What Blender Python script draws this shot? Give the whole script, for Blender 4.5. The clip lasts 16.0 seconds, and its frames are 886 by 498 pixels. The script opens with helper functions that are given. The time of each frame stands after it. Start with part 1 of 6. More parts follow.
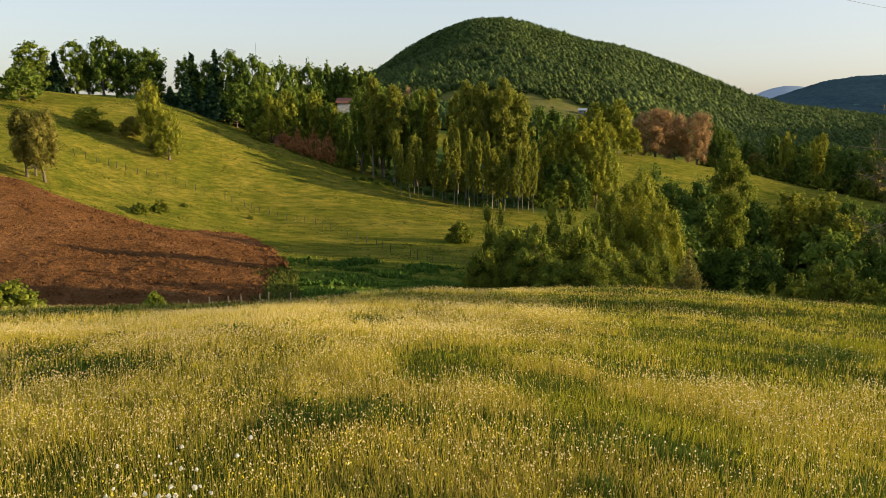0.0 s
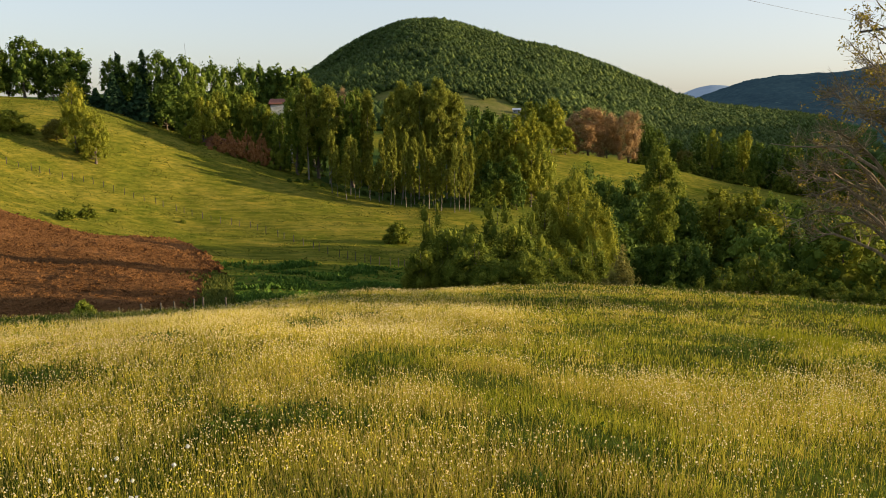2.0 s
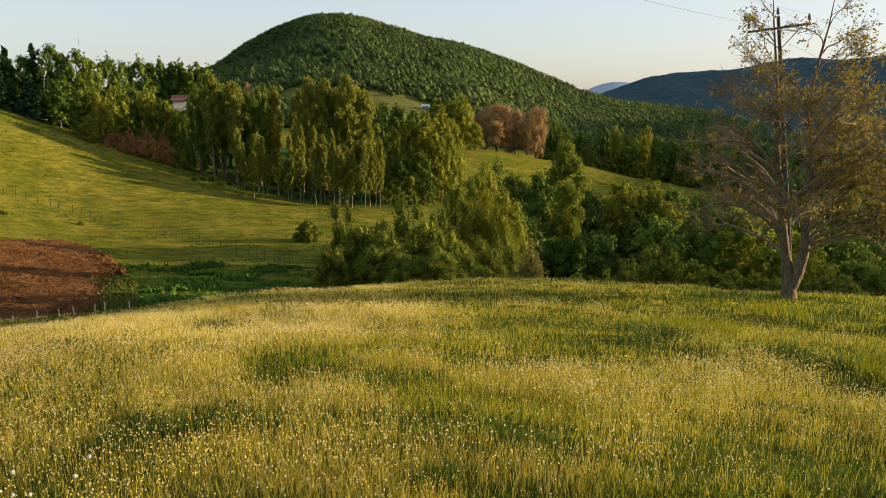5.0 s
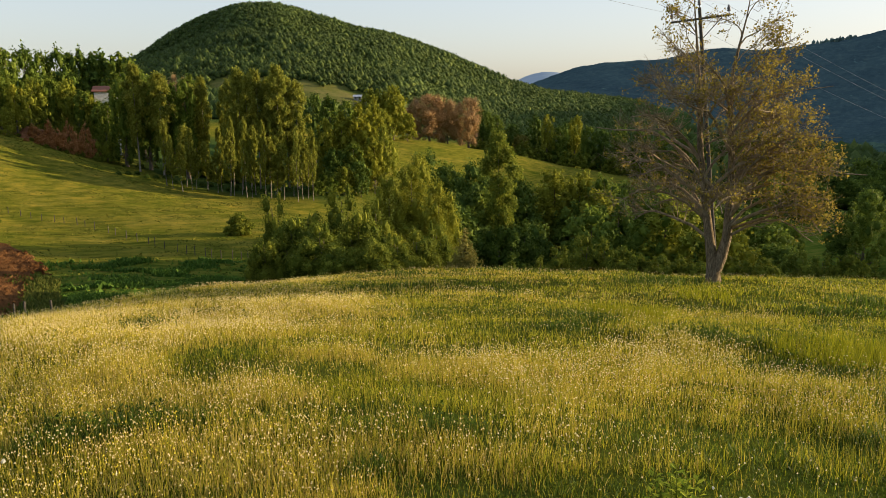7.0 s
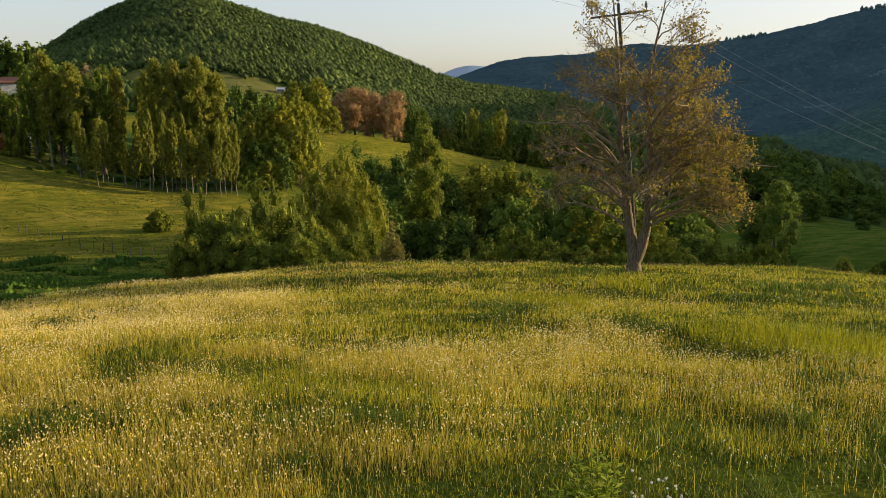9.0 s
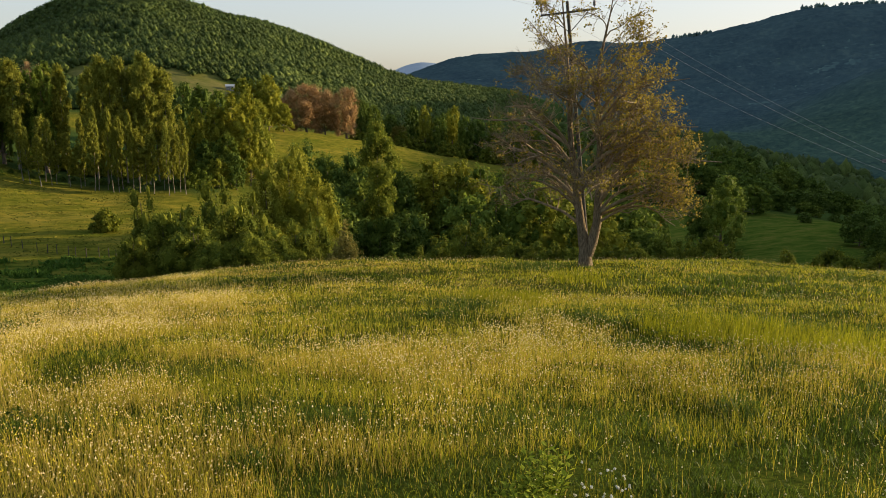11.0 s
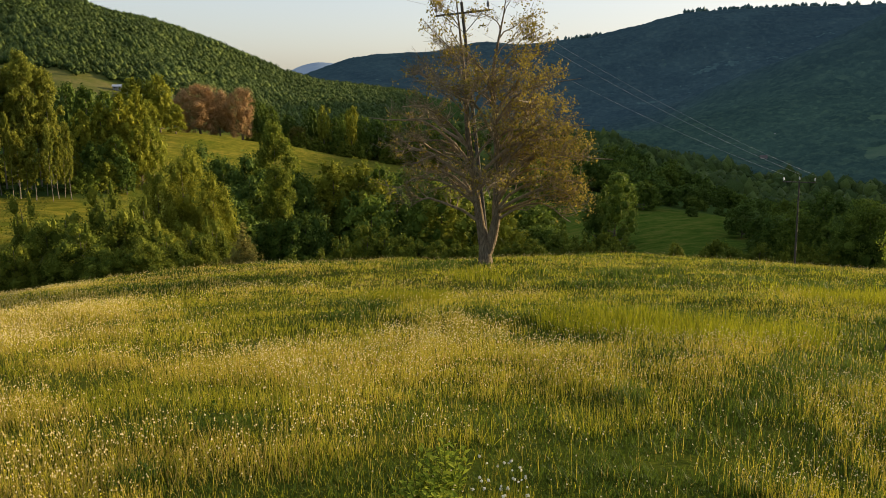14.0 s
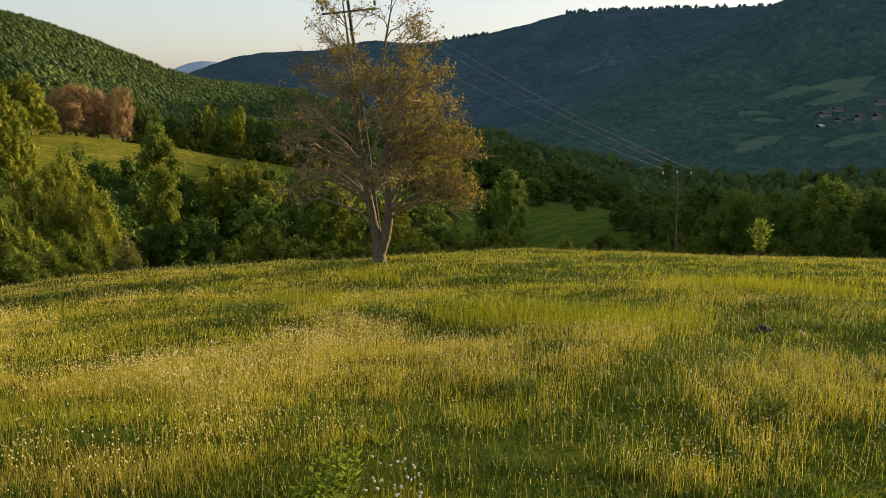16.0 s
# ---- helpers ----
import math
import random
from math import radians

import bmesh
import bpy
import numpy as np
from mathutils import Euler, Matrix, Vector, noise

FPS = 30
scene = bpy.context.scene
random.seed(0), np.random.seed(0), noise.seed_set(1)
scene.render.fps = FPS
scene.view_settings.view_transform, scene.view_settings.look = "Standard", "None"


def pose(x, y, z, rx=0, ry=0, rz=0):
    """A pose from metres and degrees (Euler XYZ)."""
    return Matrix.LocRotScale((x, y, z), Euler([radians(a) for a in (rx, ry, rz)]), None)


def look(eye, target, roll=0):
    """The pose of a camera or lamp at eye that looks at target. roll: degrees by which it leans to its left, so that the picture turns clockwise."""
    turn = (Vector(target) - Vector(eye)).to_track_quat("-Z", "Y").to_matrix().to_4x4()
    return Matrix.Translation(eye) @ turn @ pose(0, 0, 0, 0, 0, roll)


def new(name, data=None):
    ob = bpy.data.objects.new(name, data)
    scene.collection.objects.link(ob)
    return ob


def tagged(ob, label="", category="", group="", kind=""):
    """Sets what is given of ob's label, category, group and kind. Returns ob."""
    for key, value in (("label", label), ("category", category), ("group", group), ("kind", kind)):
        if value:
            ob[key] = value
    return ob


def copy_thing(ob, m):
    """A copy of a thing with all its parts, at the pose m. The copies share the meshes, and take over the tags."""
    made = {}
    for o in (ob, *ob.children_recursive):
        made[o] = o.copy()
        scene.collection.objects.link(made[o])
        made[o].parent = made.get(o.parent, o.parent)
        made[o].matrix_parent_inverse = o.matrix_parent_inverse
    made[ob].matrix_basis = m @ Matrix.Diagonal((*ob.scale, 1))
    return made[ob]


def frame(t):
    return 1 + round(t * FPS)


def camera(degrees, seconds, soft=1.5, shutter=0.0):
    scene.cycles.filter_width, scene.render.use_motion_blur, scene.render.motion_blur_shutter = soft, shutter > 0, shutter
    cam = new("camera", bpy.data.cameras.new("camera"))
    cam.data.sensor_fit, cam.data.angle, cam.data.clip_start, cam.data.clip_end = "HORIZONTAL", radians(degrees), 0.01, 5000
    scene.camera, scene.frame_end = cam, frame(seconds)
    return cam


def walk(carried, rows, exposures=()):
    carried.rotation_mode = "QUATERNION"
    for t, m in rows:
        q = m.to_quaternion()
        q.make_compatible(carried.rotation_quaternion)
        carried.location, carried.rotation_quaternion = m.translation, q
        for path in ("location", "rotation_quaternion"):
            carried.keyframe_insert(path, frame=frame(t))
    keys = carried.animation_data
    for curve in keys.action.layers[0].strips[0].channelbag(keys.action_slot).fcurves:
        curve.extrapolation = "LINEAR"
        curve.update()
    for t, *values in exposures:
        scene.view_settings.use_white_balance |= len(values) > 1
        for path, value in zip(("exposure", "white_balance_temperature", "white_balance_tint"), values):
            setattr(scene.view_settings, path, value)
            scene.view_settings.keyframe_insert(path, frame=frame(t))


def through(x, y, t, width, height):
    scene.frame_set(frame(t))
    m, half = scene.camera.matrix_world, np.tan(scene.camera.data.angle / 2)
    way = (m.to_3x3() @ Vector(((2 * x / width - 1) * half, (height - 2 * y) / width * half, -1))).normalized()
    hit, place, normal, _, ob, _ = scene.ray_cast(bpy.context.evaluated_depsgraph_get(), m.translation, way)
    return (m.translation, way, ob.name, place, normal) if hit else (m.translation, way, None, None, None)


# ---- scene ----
cam = camera(58.56, 16.0, 0.9)
EYE = 1.75
# seconds, x, y, z from the first eye, turn, pitch, roll
ROWS = [
    (0.0, -0.000, 0.000, -0.000, -0.83, -9.99, -0.00),
    (0.5, 0.009, -0.026, 0.012, -2.07, -10.00, 0.05),
    (1.0, 0.020, -0.066, 0.028, -3.08, -10.03, 0.27),
    (1.5, 0.020, -0.107, 0.046, -4.38, -10.03, 0.45),
    (2.0, 0.027, -0.111, 0.048, -5.39, -9.99, 0.33),
    (2.5, 0.026, -0.143, 0.060, -6.55, -10.04, 0.12),
    (3.0, 0.021, -0.160, 0.062, -7.32, -10.06, 0.16),
    (3.5, 0.029, -0.149, 0.058, -8.51, -10.13, 0.17),
    (4.0, 0.035, -0.150, 0.058, -9.56, -10.11, 0.19),
    (6.5, 0.104, -0.180, 0.050, -15.47, -10.85, 0.64),
    (7.0, 0.122, -0.174, 0.046, -16.64, -11.01, 0.60),
    (7.5, 0.119, -0.185, 0.046, -18.26, -11.15, 0.48),
    (8.0, 0.117, -0.187, 0.041, -19.38, -11.45, 0.32),
    (8.5, 0.134, -0.175, 0.034, -20.40, -11.52, 0.44),
    (9.0, 0.150, -0.187, 0.040, -21.99, -11.52, 0.33),
    (9.5, 0.157, -0.208, 0.047, -23.58, -11.67, 0.48),
    (12.0, 0.176, -0.219, 0.045, -26.84, -11.53, 0.07),
    (12.5, 0.194, -0.217, 0.038, -28.13, -11.43, 0.07),
    (13.0, 0.195, -0.219, 0.035, -28.87, -11.52, 0.04),
    (13.5, 0.210, -0.226, 0.034, -30.57, -11.59, 0.08),
    (14.0, 0.228, -0.234, 0.030, -32.61, -11.78, 0.30),
    (14.5, 0.248, -0.240, 0.022, -34.82, -11.84, 0.48),
    (15.0, 0.263, -0.243, 0.018, -36.75, -11.91, 0.52),
    (15.5, 0.270, -0.251, 0.018, -38.37, -11.89, 0.44),
    (16.0, 0.281, -0.254, 0.023, -40.37, -11.90, 0.44),
]
walk(cam, [(t, pose(x, y, EYE + z, 0, 0, turn) @ pose(0, 0, 0, 90 + pitch) @ pose(0, 0, 0, 0, 0, -roll)) for t, x, y, z, turn, pitch, roll in ROWS], [(0.0, 1.1), (7.0, 1.11), (8.5, 1.15), (9.1, 1.02), (9.5, 1.0), (12.5, 1.03), (13.2, 1.06), (14.0, 1.0), (16.0, 1.03)])

# ---- light ----
SUN_AZ, SUN_EL = 94.0, 8.5
world = bpy.data.worlds.new("sky")
scene.world = world
world.use_nodes = True
wn = world.node_tree.nodes
sky = wn.new("ShaderNodeTexSky")
sky.sky_type, sky.sun_disc = "NISHITA", False
sky.sun_elevation, sky.sun_rotation = radians(SUN_EL), radians(SUN_AZ)
sky.air_density, sky.dust_density, sky.ozone_density = 1.0, 1.6, 1.5
paler = wn.new("ShaderNodeHueSaturation")
paler.inputs["Saturation"].default_value = 0.95
tint = wn.new("ShaderNodeMix")
tint.data_type, tint.blend_type = "RGBA", "MULTIPLY"
tint.inputs[0].default_value, tint.inputs[7].default_value = 1.0, (1.68, 1.72, 1.88, 1)
world.node_tree.links.new(sky.outputs[0], paler.inputs["Color"])
even = wn.new("ShaderNodeGamma")
even.inputs["Gamma"].default_value = 0.45
world.node_tree.links.new(paler.outputs[0], even.inputs["Color"])
world.node_tree.links.new(even.outputs[0], tint.inputs[6])
world.node_tree.links.new(tint.outputs[2], wn["Background"].inputs[0])
wn["Background"].inputs[1].default_value = 0.131
SUN_WAY = Vector((math.sin(radians(SUN_AZ)) * math.cos(radians(SUN_EL)), math.cos(radians(SUN_AZ)) * math.cos(radians(SUN_EL)), math.sin(radians(SUN_EL))))
sun = new("sun", bpy.data.lights.new("sun", "SUN"))
sun.data.energy, sun.data.angle, sun.data.color = 5.0, radians(0.6), (1.0, 0.775, 0.47)
sun.matrix_world = look(SUN_WAY * 200, (0, 0, 0))


# ---- small tools ----
def lattice(ix, iy, seed):
    """Hashed value in 0..1 for whole numbers."""
    h = (ix * 374761393 + iy * 668265263 + seed * 982451653) & 0xFFFFFFFF
    h = ((h ^ (h >> 13)) * 1274126177) & 0xFFFFFFFF
    return ((h ^ (h >> 16)) & 0xFFFF) / 65535.0


def vnoise(x, y, seed=0):
    """Smooth value noise in 0..1, cells of 1."""
    x, y = np.asarray(x, float), np.asarray(y, float)
    ix, iy = np.floor(x).astype(np.int64), np.floor(y).astype(np.int64)
    fx, fy = x - ix, y - iy
    fx, fy = fx * fx * (3 - 2 * fx), fy * fy * (3 - 2 * fy)
    a = lattice(ix, iy, seed) * (1 - fx) + lattice(ix + 1, iy, seed) * fx
    b = lattice(ix, iy + 1, seed) * (1 - fx) + lattice(ix + 1, iy + 1, seed) * fx
    return a * (1 - fy) + b * fy


def fbm(x, y, size, seed=0, octaves=3):
    total, amp, norm = 0.0, 1.0, 0.0
    for k in range(octaves):
        total = total + amp * vnoise(x / size * 2 ** k, y / size * 2 ** k, seed + 17 * k)
        norm += amp
        amp *= 0.5
    return total / norm


def slopes(xs, ys):
    """Monotone cubic slopes along the last axis."""
    h = np.diff(xs, axis=-1)
    d = np.diff(ys, axis=-1) / h
    m = np.zeros_like(ys)
    m[..., 1:-1] = np.where(d[..., 1:] * d[..., :-1] > 0, 2 * d[..., 1:] * d[..., :-1] / np.where(d[..., 1:] + d[..., :-1] == 0, 1, d[..., 1:] + d[..., :-1]), 0)
    m[..., 0], m[..., -1] = d[..., 0], d[..., -1]
    return m


def cubic(x, xs, ys):
    """Monotone cubic through one row of knots."""
    xs, ys = np.asarray(xs, float), np.asarray(ys, float)
    m = slopes(xs, ys)
    i = np.clip(np.searchsorted(xs, x) - 1, 0, len(xs) - 2)
    h = xs[i + 1] - xs[i]
    t = np.clip((x - xs[i]) / h, 0, 1)
    return (2 * t ** 3 - 3 * t ** 2 + 1) * ys[i] + (t ** 3 - 2 * t ** 2 + t) * h * m[i] + (3 * t ** 2 - 2 * t ** 3) * ys[i + 1] + (t ** 3 - t ** 2) * h * m[i + 1]


def quick_mesh(name, verts, faces, smooth=False, mats=None):
    """A mesh from arrays; faces is an (n, 3) or (n, 4) array."""
    me = bpy.data.meshes.new(name)
    verts, faces = np.asarray(verts, np.float32), np.asarray(faces, np.int32)
    n, k = faces.shape
    me.vertices.add(len(verts))
    me.vertices.foreach_set("co", verts.ravel())
    me.loops.add(n * k)
    me.loops.foreach_set("vertex_index", faces.ravel())
    me.polygons.add(n)
    me.polygons.foreach_set("loop_start", np.arange(0, n * k, k, dtype=np.int32))
    me.polygons.foreach_set("use_smooth", np.full(n, smooth))
    if mats is not None:
        me.polygons.foreach_set("material_index", np.asarray(mats, np.int32))
    me.update(calc_edges=True)
    return me


def meshed(name, geo, materials, parent=None, smooth=False, mats=None, label=""):
    """Links (verts, faces) as one mesh object."""
    me = quick_mesh(name, geo[0], geo[1], smooth, mats)
    for m in materials if isinstance(materials, (list, tuple)) else [materials]:
        me.materials.append(m)
    ob = new(name, me)
    if parent:
        ob.parent = parent
    return tagged(ob, label)


def part(name, bm, material, parent=None, label="", smooth=False):
    me = bpy.data.meshes.new(name)
    bm.to_mesh(me)
    bm.free()
    me.materials.append(material)
    for p in me.polygons:
        p.use_smooth = smooth
    ob = new(name, me)
    if parent:
        ob.parent = parent
    return tagged(ob, label)


def merged(pieces):
    """Joins (verts, faces) pieces with faces of one size."""
    vs, fs, n = [], [], 0
    for v, f in pieces:
        vs.append(np.asarray(v, float))
        fs.append(np.asarray(f) + n)
        n += len(v)
    return np.concatenate(vs), np.concatenate(fs)


def tube(points, radii, sides=7, rough=0.0, rng=None):
    """Quads of a tapered tube along points."""
    pts = np.asarray(points, float)
    n = len(pts)
    tan = np.gradient(pts, axis=0)
    tan /= np.linalg.norm(tan, axis=1)[:, None] + 1e-9
    ref = np.array([1.0, 0, 0]) if abs(tan[:, 0]).max() < 0.9 else np.array([0, 1.0, 0])
    u = np.cross(tan, ref)
    u /= np.linalg.norm(u, axis=1)[:, None] + 1e-9
    w = np.cross(tan, u)
    ang = np.arange(sides) * 2 * math.pi / sides
    rad = np.asarray(radii, float)[:, None] * np.ones(sides)
    if rough and rng is not None:
        rad = rad * (1 + rough * (rng.random((n, sides)) - 0.5))
    v = pts[:, None, :] + rad[..., None] * (np.cos(ang)[None, :, None] * u[:, None, :] + np.sin(ang)[None, :, None] * w[:, None, :])
    i, j = np.meshgrid(np.arange(n - 1), np.arange(sides), indexing="ij")
    a, b = i * sides + j, i * sides + (j + 1) % sides
    f = np.stack([a, b, b + sides, a + sides], -1).reshape(-1, 4)
    return v.reshape(-1, 3), f


# ---- materials ----
def material(name, rough=0.8, metal=0.0):
    m = bpy.data.materials.new(name)
    m.use_nodes = True
    nt = m.node_tree
    b = nt.nodes["Principled BSDF"]
    b.inputs["Roughness"].default_value, b.inputs["Metallic"].default_value = rough, metal
    b.inputs["Specular IOR Level"].default_value = 0.2
    return m, nt, b


def ramp(nt, source, stops, mode="LINEAR"):
    r = nt.nodes.new("ShaderNodeValToRGB")
    r.color_ramp.interpolation = mode
    while len(r.color_ramp.elements) < len(stops):
        r.color_ramp.elements.new(0.5)
    for e, (at, c) in zip(r.color_ramp.elements, stops):
        e.position, e.color = at, (*c, 1) if len(c) == 3 else c
    nt.links.new(source, r.inputs[0])
    return r.outputs[0]


def noise_tex(nt, scale, detail=4.0, rough=0.6, stretch=None, where="Object"):
    co = nt.nodes.new("ShaderNodeTexCoord")
    n = nt.nodes.new("ShaderNodeTexNoise")
    n.inputs["Scale"].default_value, n.inputs["Detail"].default_value, n.inputs["Roughness"].default_value = scale, detail, rough
    src = co.outputs[where]
    if stretch:
        mp = nt.nodes.new("ShaderNodeMapping")
        mp.inputs["Scale"].default_value = stretch
        nt.links.new(src, mp.inputs[0])
        src = mp.outputs[0]
    nt.links.new(src, n.inputs["Vector"])
    return n.outputs[0]


def mix(nt, fac, a, b, how="MIX"):
    n = nt.nodes.new("ShaderNodeMix")
    n.data_type, n.blend_type = "RGBA", how
    for sock, val in ((n.inputs[0], fac), (n.inputs[6], a), (n.inputs[7], b)):
        if isinstance(val, (int, float)):
            sock.default_value = val
        elif isinstance(val, tuple):
            sock.default_value = (*val, 1)
        else:
            nt.links.new(val, sock)
    return n.outputs[2]


def bump(nt, bsdf, height, strength=0.4, distance=0.05):
    b = nt.nodes.new("ShaderNodeBump")
    b.inputs["Strength"].default_value, b.inputs["Distance"].default_value = strength, distance
    nt.links.new(height, b.inputs["Height"])
    nt.links.new(b.outputs[0], bsdf.inputs["Normal"])


def leaf_material(name, dark, light, tint=(1, 1, 1), through=0.4, rough=0.75, tint_share=0.5, patchy=0.35):
    """Leaves: each card a shade of its own, each plant a tint, light through the blade."""
    m, nt, b = material(name, rough)
    b.inputs["Specular IOR Level"].default_value = 0.08
    geo = nt.nodes.new("ShaderNodeNewGeometry")
    info = nt.nodes.new("ShaderNodeObjectInfo")
    c = ramp(nt, geo.outputs["Random Per Island"], [(0.0, dark), (0.6, tuple((x + y) / 2 for x, y in zip(dark, light))), (1.0, light)])
    spread = ramp(nt, info.outputs["Random"], [(0.0, (1, 1, 1)), (1.0, tint)])
    c = mix(nt, tint_share, c, spread, "MULTIPLY")
    big = noise_tex(nt, 0.35, 3.0)
    c = mix(nt, patchy, c, ramp(nt, big, [(0.3, (0.6, 0.62, 0.6)), (0.7, (1.25, 1.2, 1.0))]), "MULTIPLY")
    nt.links.new(c, b.inputs["Base Color"])
    tr = nt.nodes.new("ShaderNodeBsdfTranslucent")
    nt.links.new(c, tr.inputs[0])
    ms = nt.nodes.new("ShaderNodeMixShader")
    ms.inputs[0].default_value = through
    nt.links.new(b.outputs[0], ms.inputs[1])
    nt.links.new(tr.outputs[0], ms.inputs[2])
    nt.links.new(ms.outputs[0], nt.nodes["Material Output"].inputs[0])
    return m


def bark_material(name, dark, light, scale=6.0):
    m, nt, b = material(name, 0.9)
    n = noise_tex(nt, scale, 5.0, 0.7, (1, 1, 0.25))
    nt.links.new(ramp(nt, n, [(0.3, dark), (0.7, light)]), b.inputs["Base Color"])
    bump(nt, b, n, 0.6, 0.04)
    return m


BARK = bark_material("bark", (0.06, 0.045, 0.035), (0.2, 0.16, 0.12))
PALE_BARK = bark_material("pale_bark", (0.1, 0.085, 0.06), (0.3, 0.26, 0.2))
WALNUT_BARK, nt, b = material("walnut_bark", 0.95)
b.inputs["Specular IOR Level"].default_value = 0.05
ridges, patches = noise_tex(nt, 22.0, 6.0, 0.75, (1, 1, 0.16)), noise_tex(nt, 2.2, 4.0, 0.65)
c = ramp(nt, ridges, [(0.34, (0.055, 0.042, 0.028)), (0.52, (0.19, 0.15, 0.1)), (0.68, (0.36, 0.29, 0.2))])
c = mix(nt, 0.6, c, ramp(nt, patches, [(0.35, (0.6, 0.6, 0.56)), (0.65, (1.2, 1.12, 1.0))]), "MULTIPLY")
nt.links.new(c, b.inputs["Base Color"])
bump(nt, b, ridges, 1.0, 0.06)
WOOD = bark_material("weathered_wood", (0.035, 0.03, 0.024), (0.105, 0.09, 0.072), 14.0)
TWIG_BARK = bark_material("walnut_twig", (0.1, 0.078, 0.048), (0.32, 0.245, 0.15), 9.0)
LEAF = leaf_material("broad_leaf", (0.075, 0.12, 0.017), (0.2, 0.26, 0.04), (0.9, 0.8, 0.6))
LEAF_YELLOW = leaf_material("young_leaf", (0.15, 0.18, 0.02), (0.33, 0.345, 0.045), (1.0, 0.85, 0.5))
LEAF_HAZEL = leaf_material("hazel_leaf", (0.085, 0.12, 0.014), (0.25, 0.28, 0.036), (0.9, 0.8, 0.6))
LEAF_BRIGHT = leaf_material("bright_young_leaf", (0.17, 0.24, 0.02), (0.36, 0.42, 0.05), through=0.45)
LEAF_HERB = leaf_material("herb_leaf", (0.13, 0.2, 0.018), (0.44, 0.48, 0.05), through=0.45)
LEAF_DARK = leaf_material("dark_leaf", (0.05, 0.088, 0.014), (0.135, 0.185, 0.03), (0.9, 0.9, 0.7), 0.25)
NEEDLE = leaf_material("needle", (0.012, 0.03, 0.014), (0.04, 0.075, 0.03), (0.8, 0.9, 0.8), 0.1)
LEAF_RUST = leaf_material("rust_leaf", (0.31, 0.205, 0.095), (0.45, 0.32, 0.165), (1.0, 0.8, 0.7))
LEAF_BRONZE = leaf_material("bronze_leaf", (0.14, 0.13, 0.03), (0.3, 0.27, 0.07))
LEAF_WALNUT = leaf_material("walnut_leaf", (0.135, 0.115, 0.022), (0.37, 0.285, 0.055), (1.0, 0.9, 0.6), 0.4)
LEAF_HEATH = leaf_material("red_brown_scrub_leaf", (0.36, 0.16, 0.055), (0.52, 0.27, 0.11))
LEAF_POPLAR = leaf_material("poplar_leaf", (0.14, 0.165, 0.024), (0.315, 0.325, 0.055), (1.0, 0.92, 0.7), 0.5)
LEAF_PALE = leaf_material("pale_leaf", (0.12, 0.115, 0.02), (0.25, 0.225, 0.05))

# ---- the lie of the land ----
# rings round the standing place: bearing in degrees clockwise from straight ahead -> distance, and angle above the eye
def ring(far, rise):
    A = np.arange(-180, 180, 0.25)
    def spread(d):
        ks = sorted(d)
        xs = [ks[-1] - 360] + ks + [ks[0] + 360]
        return cubic(A, xs, [d[ks[-1]]] + [d[k] for k in ks] + [d[ks[0]]])
    r = spread(far) if isinstance(far, dict) else np.full(len(A), float(far))
    return r, r * np.tan(np.radians(spread(rise)))


CREST = ring({-130: 45, -40: 42, -28: 40, -20: 34, -12: 28, -4: 32, 4: 42, 12: 48, 30: 46, 60: 46, 90: 50, 130: 50},
             {-150: 4, -90: -7, -40: -12.52, -28: -12.72, -20: -13.52, -12: -14.02, -4: -13.62, 4: -13.12, 12: -12.72, 20: -12.62, 30: -12.72, 40: -12.32, 50: -11.92, 60: -11.92, 70: -11.32, 100: -8, 150: 3})
CREEK = ring({-130: 85, -28: 80, -12: 75, 4: 90, 20: 105, 40: 110, 60: 105, 90: 120, 130: 120},
             {-150: 5, -90: -8, -40: -13.2, -28: -13.2, -12: -13.9, 4: -13.4, 12: -14.2, 20: -14.6, 30: -14.6, 40: -13.5, 50: -12.9, 60: -12.8, 70: -12.2, 100: -9, 150: 4})
SLOPE = ring({-28: 150, -12: 145, 4: 140, 20: 170, 40: 150, 60: 150, 90: 170, 180: 170},
             {-150: 6, -90: -2, -40: -2.8, -28: -3.9, -20: -6.4, -12: -8.2, -4: -8.7, 4: -9.2, 12: -9.7, 20: -10.2, 30: -10.4, 40: -10.3, 50: -9.8, 60: -10.2, 70: -10, 100: -8, 150: 5})
BROW = ring({-28: 235, -12: 215, -4: 200, 4: 200, 12: 290, 20: 300, 30: 280, 40: 230, 60: 220, 90: 240, 180: 240},
            {-150: 7, -90: 2, -40: 1.6, -28: 1.4, -20: 0.7, -12: -2.0, -4: -4.9, 4: -6.3, 12: -3.0, 20: -4.0, 30: -6.2, 40: -7, 50: -8.2, 60: -9.6, 70: -9.5, 100: -7, 150: 6})
HOLLOW = ring({-28: 340, 12: 380, 30: 360, 50: 330, 180: 340},
              {-150: 7, -90: 1, -28: 0.5, -20: 0.3, -12: -0.8, -4: -2.0, 4: -2.6, 12: -3.2, 20: -4.1, 30: -5.4, 40: -6.5, 50: -8, 60: -9, 70: -8.8, 100: -6, 150: 6})
FOOT = ring(500, {-150: 7, -90: 1, -28: 0.6, -12: 0.2, -4: -0.3, 4: -0.4, 12: -1.3, 20: -2.6, 30: -3.4, 38: -3.9, 43: -4.3, 47: -5.3, 51: -6.4, 55: -7.9, 60: -8.2, 70: -7.6, 100: -4, 150: 6})
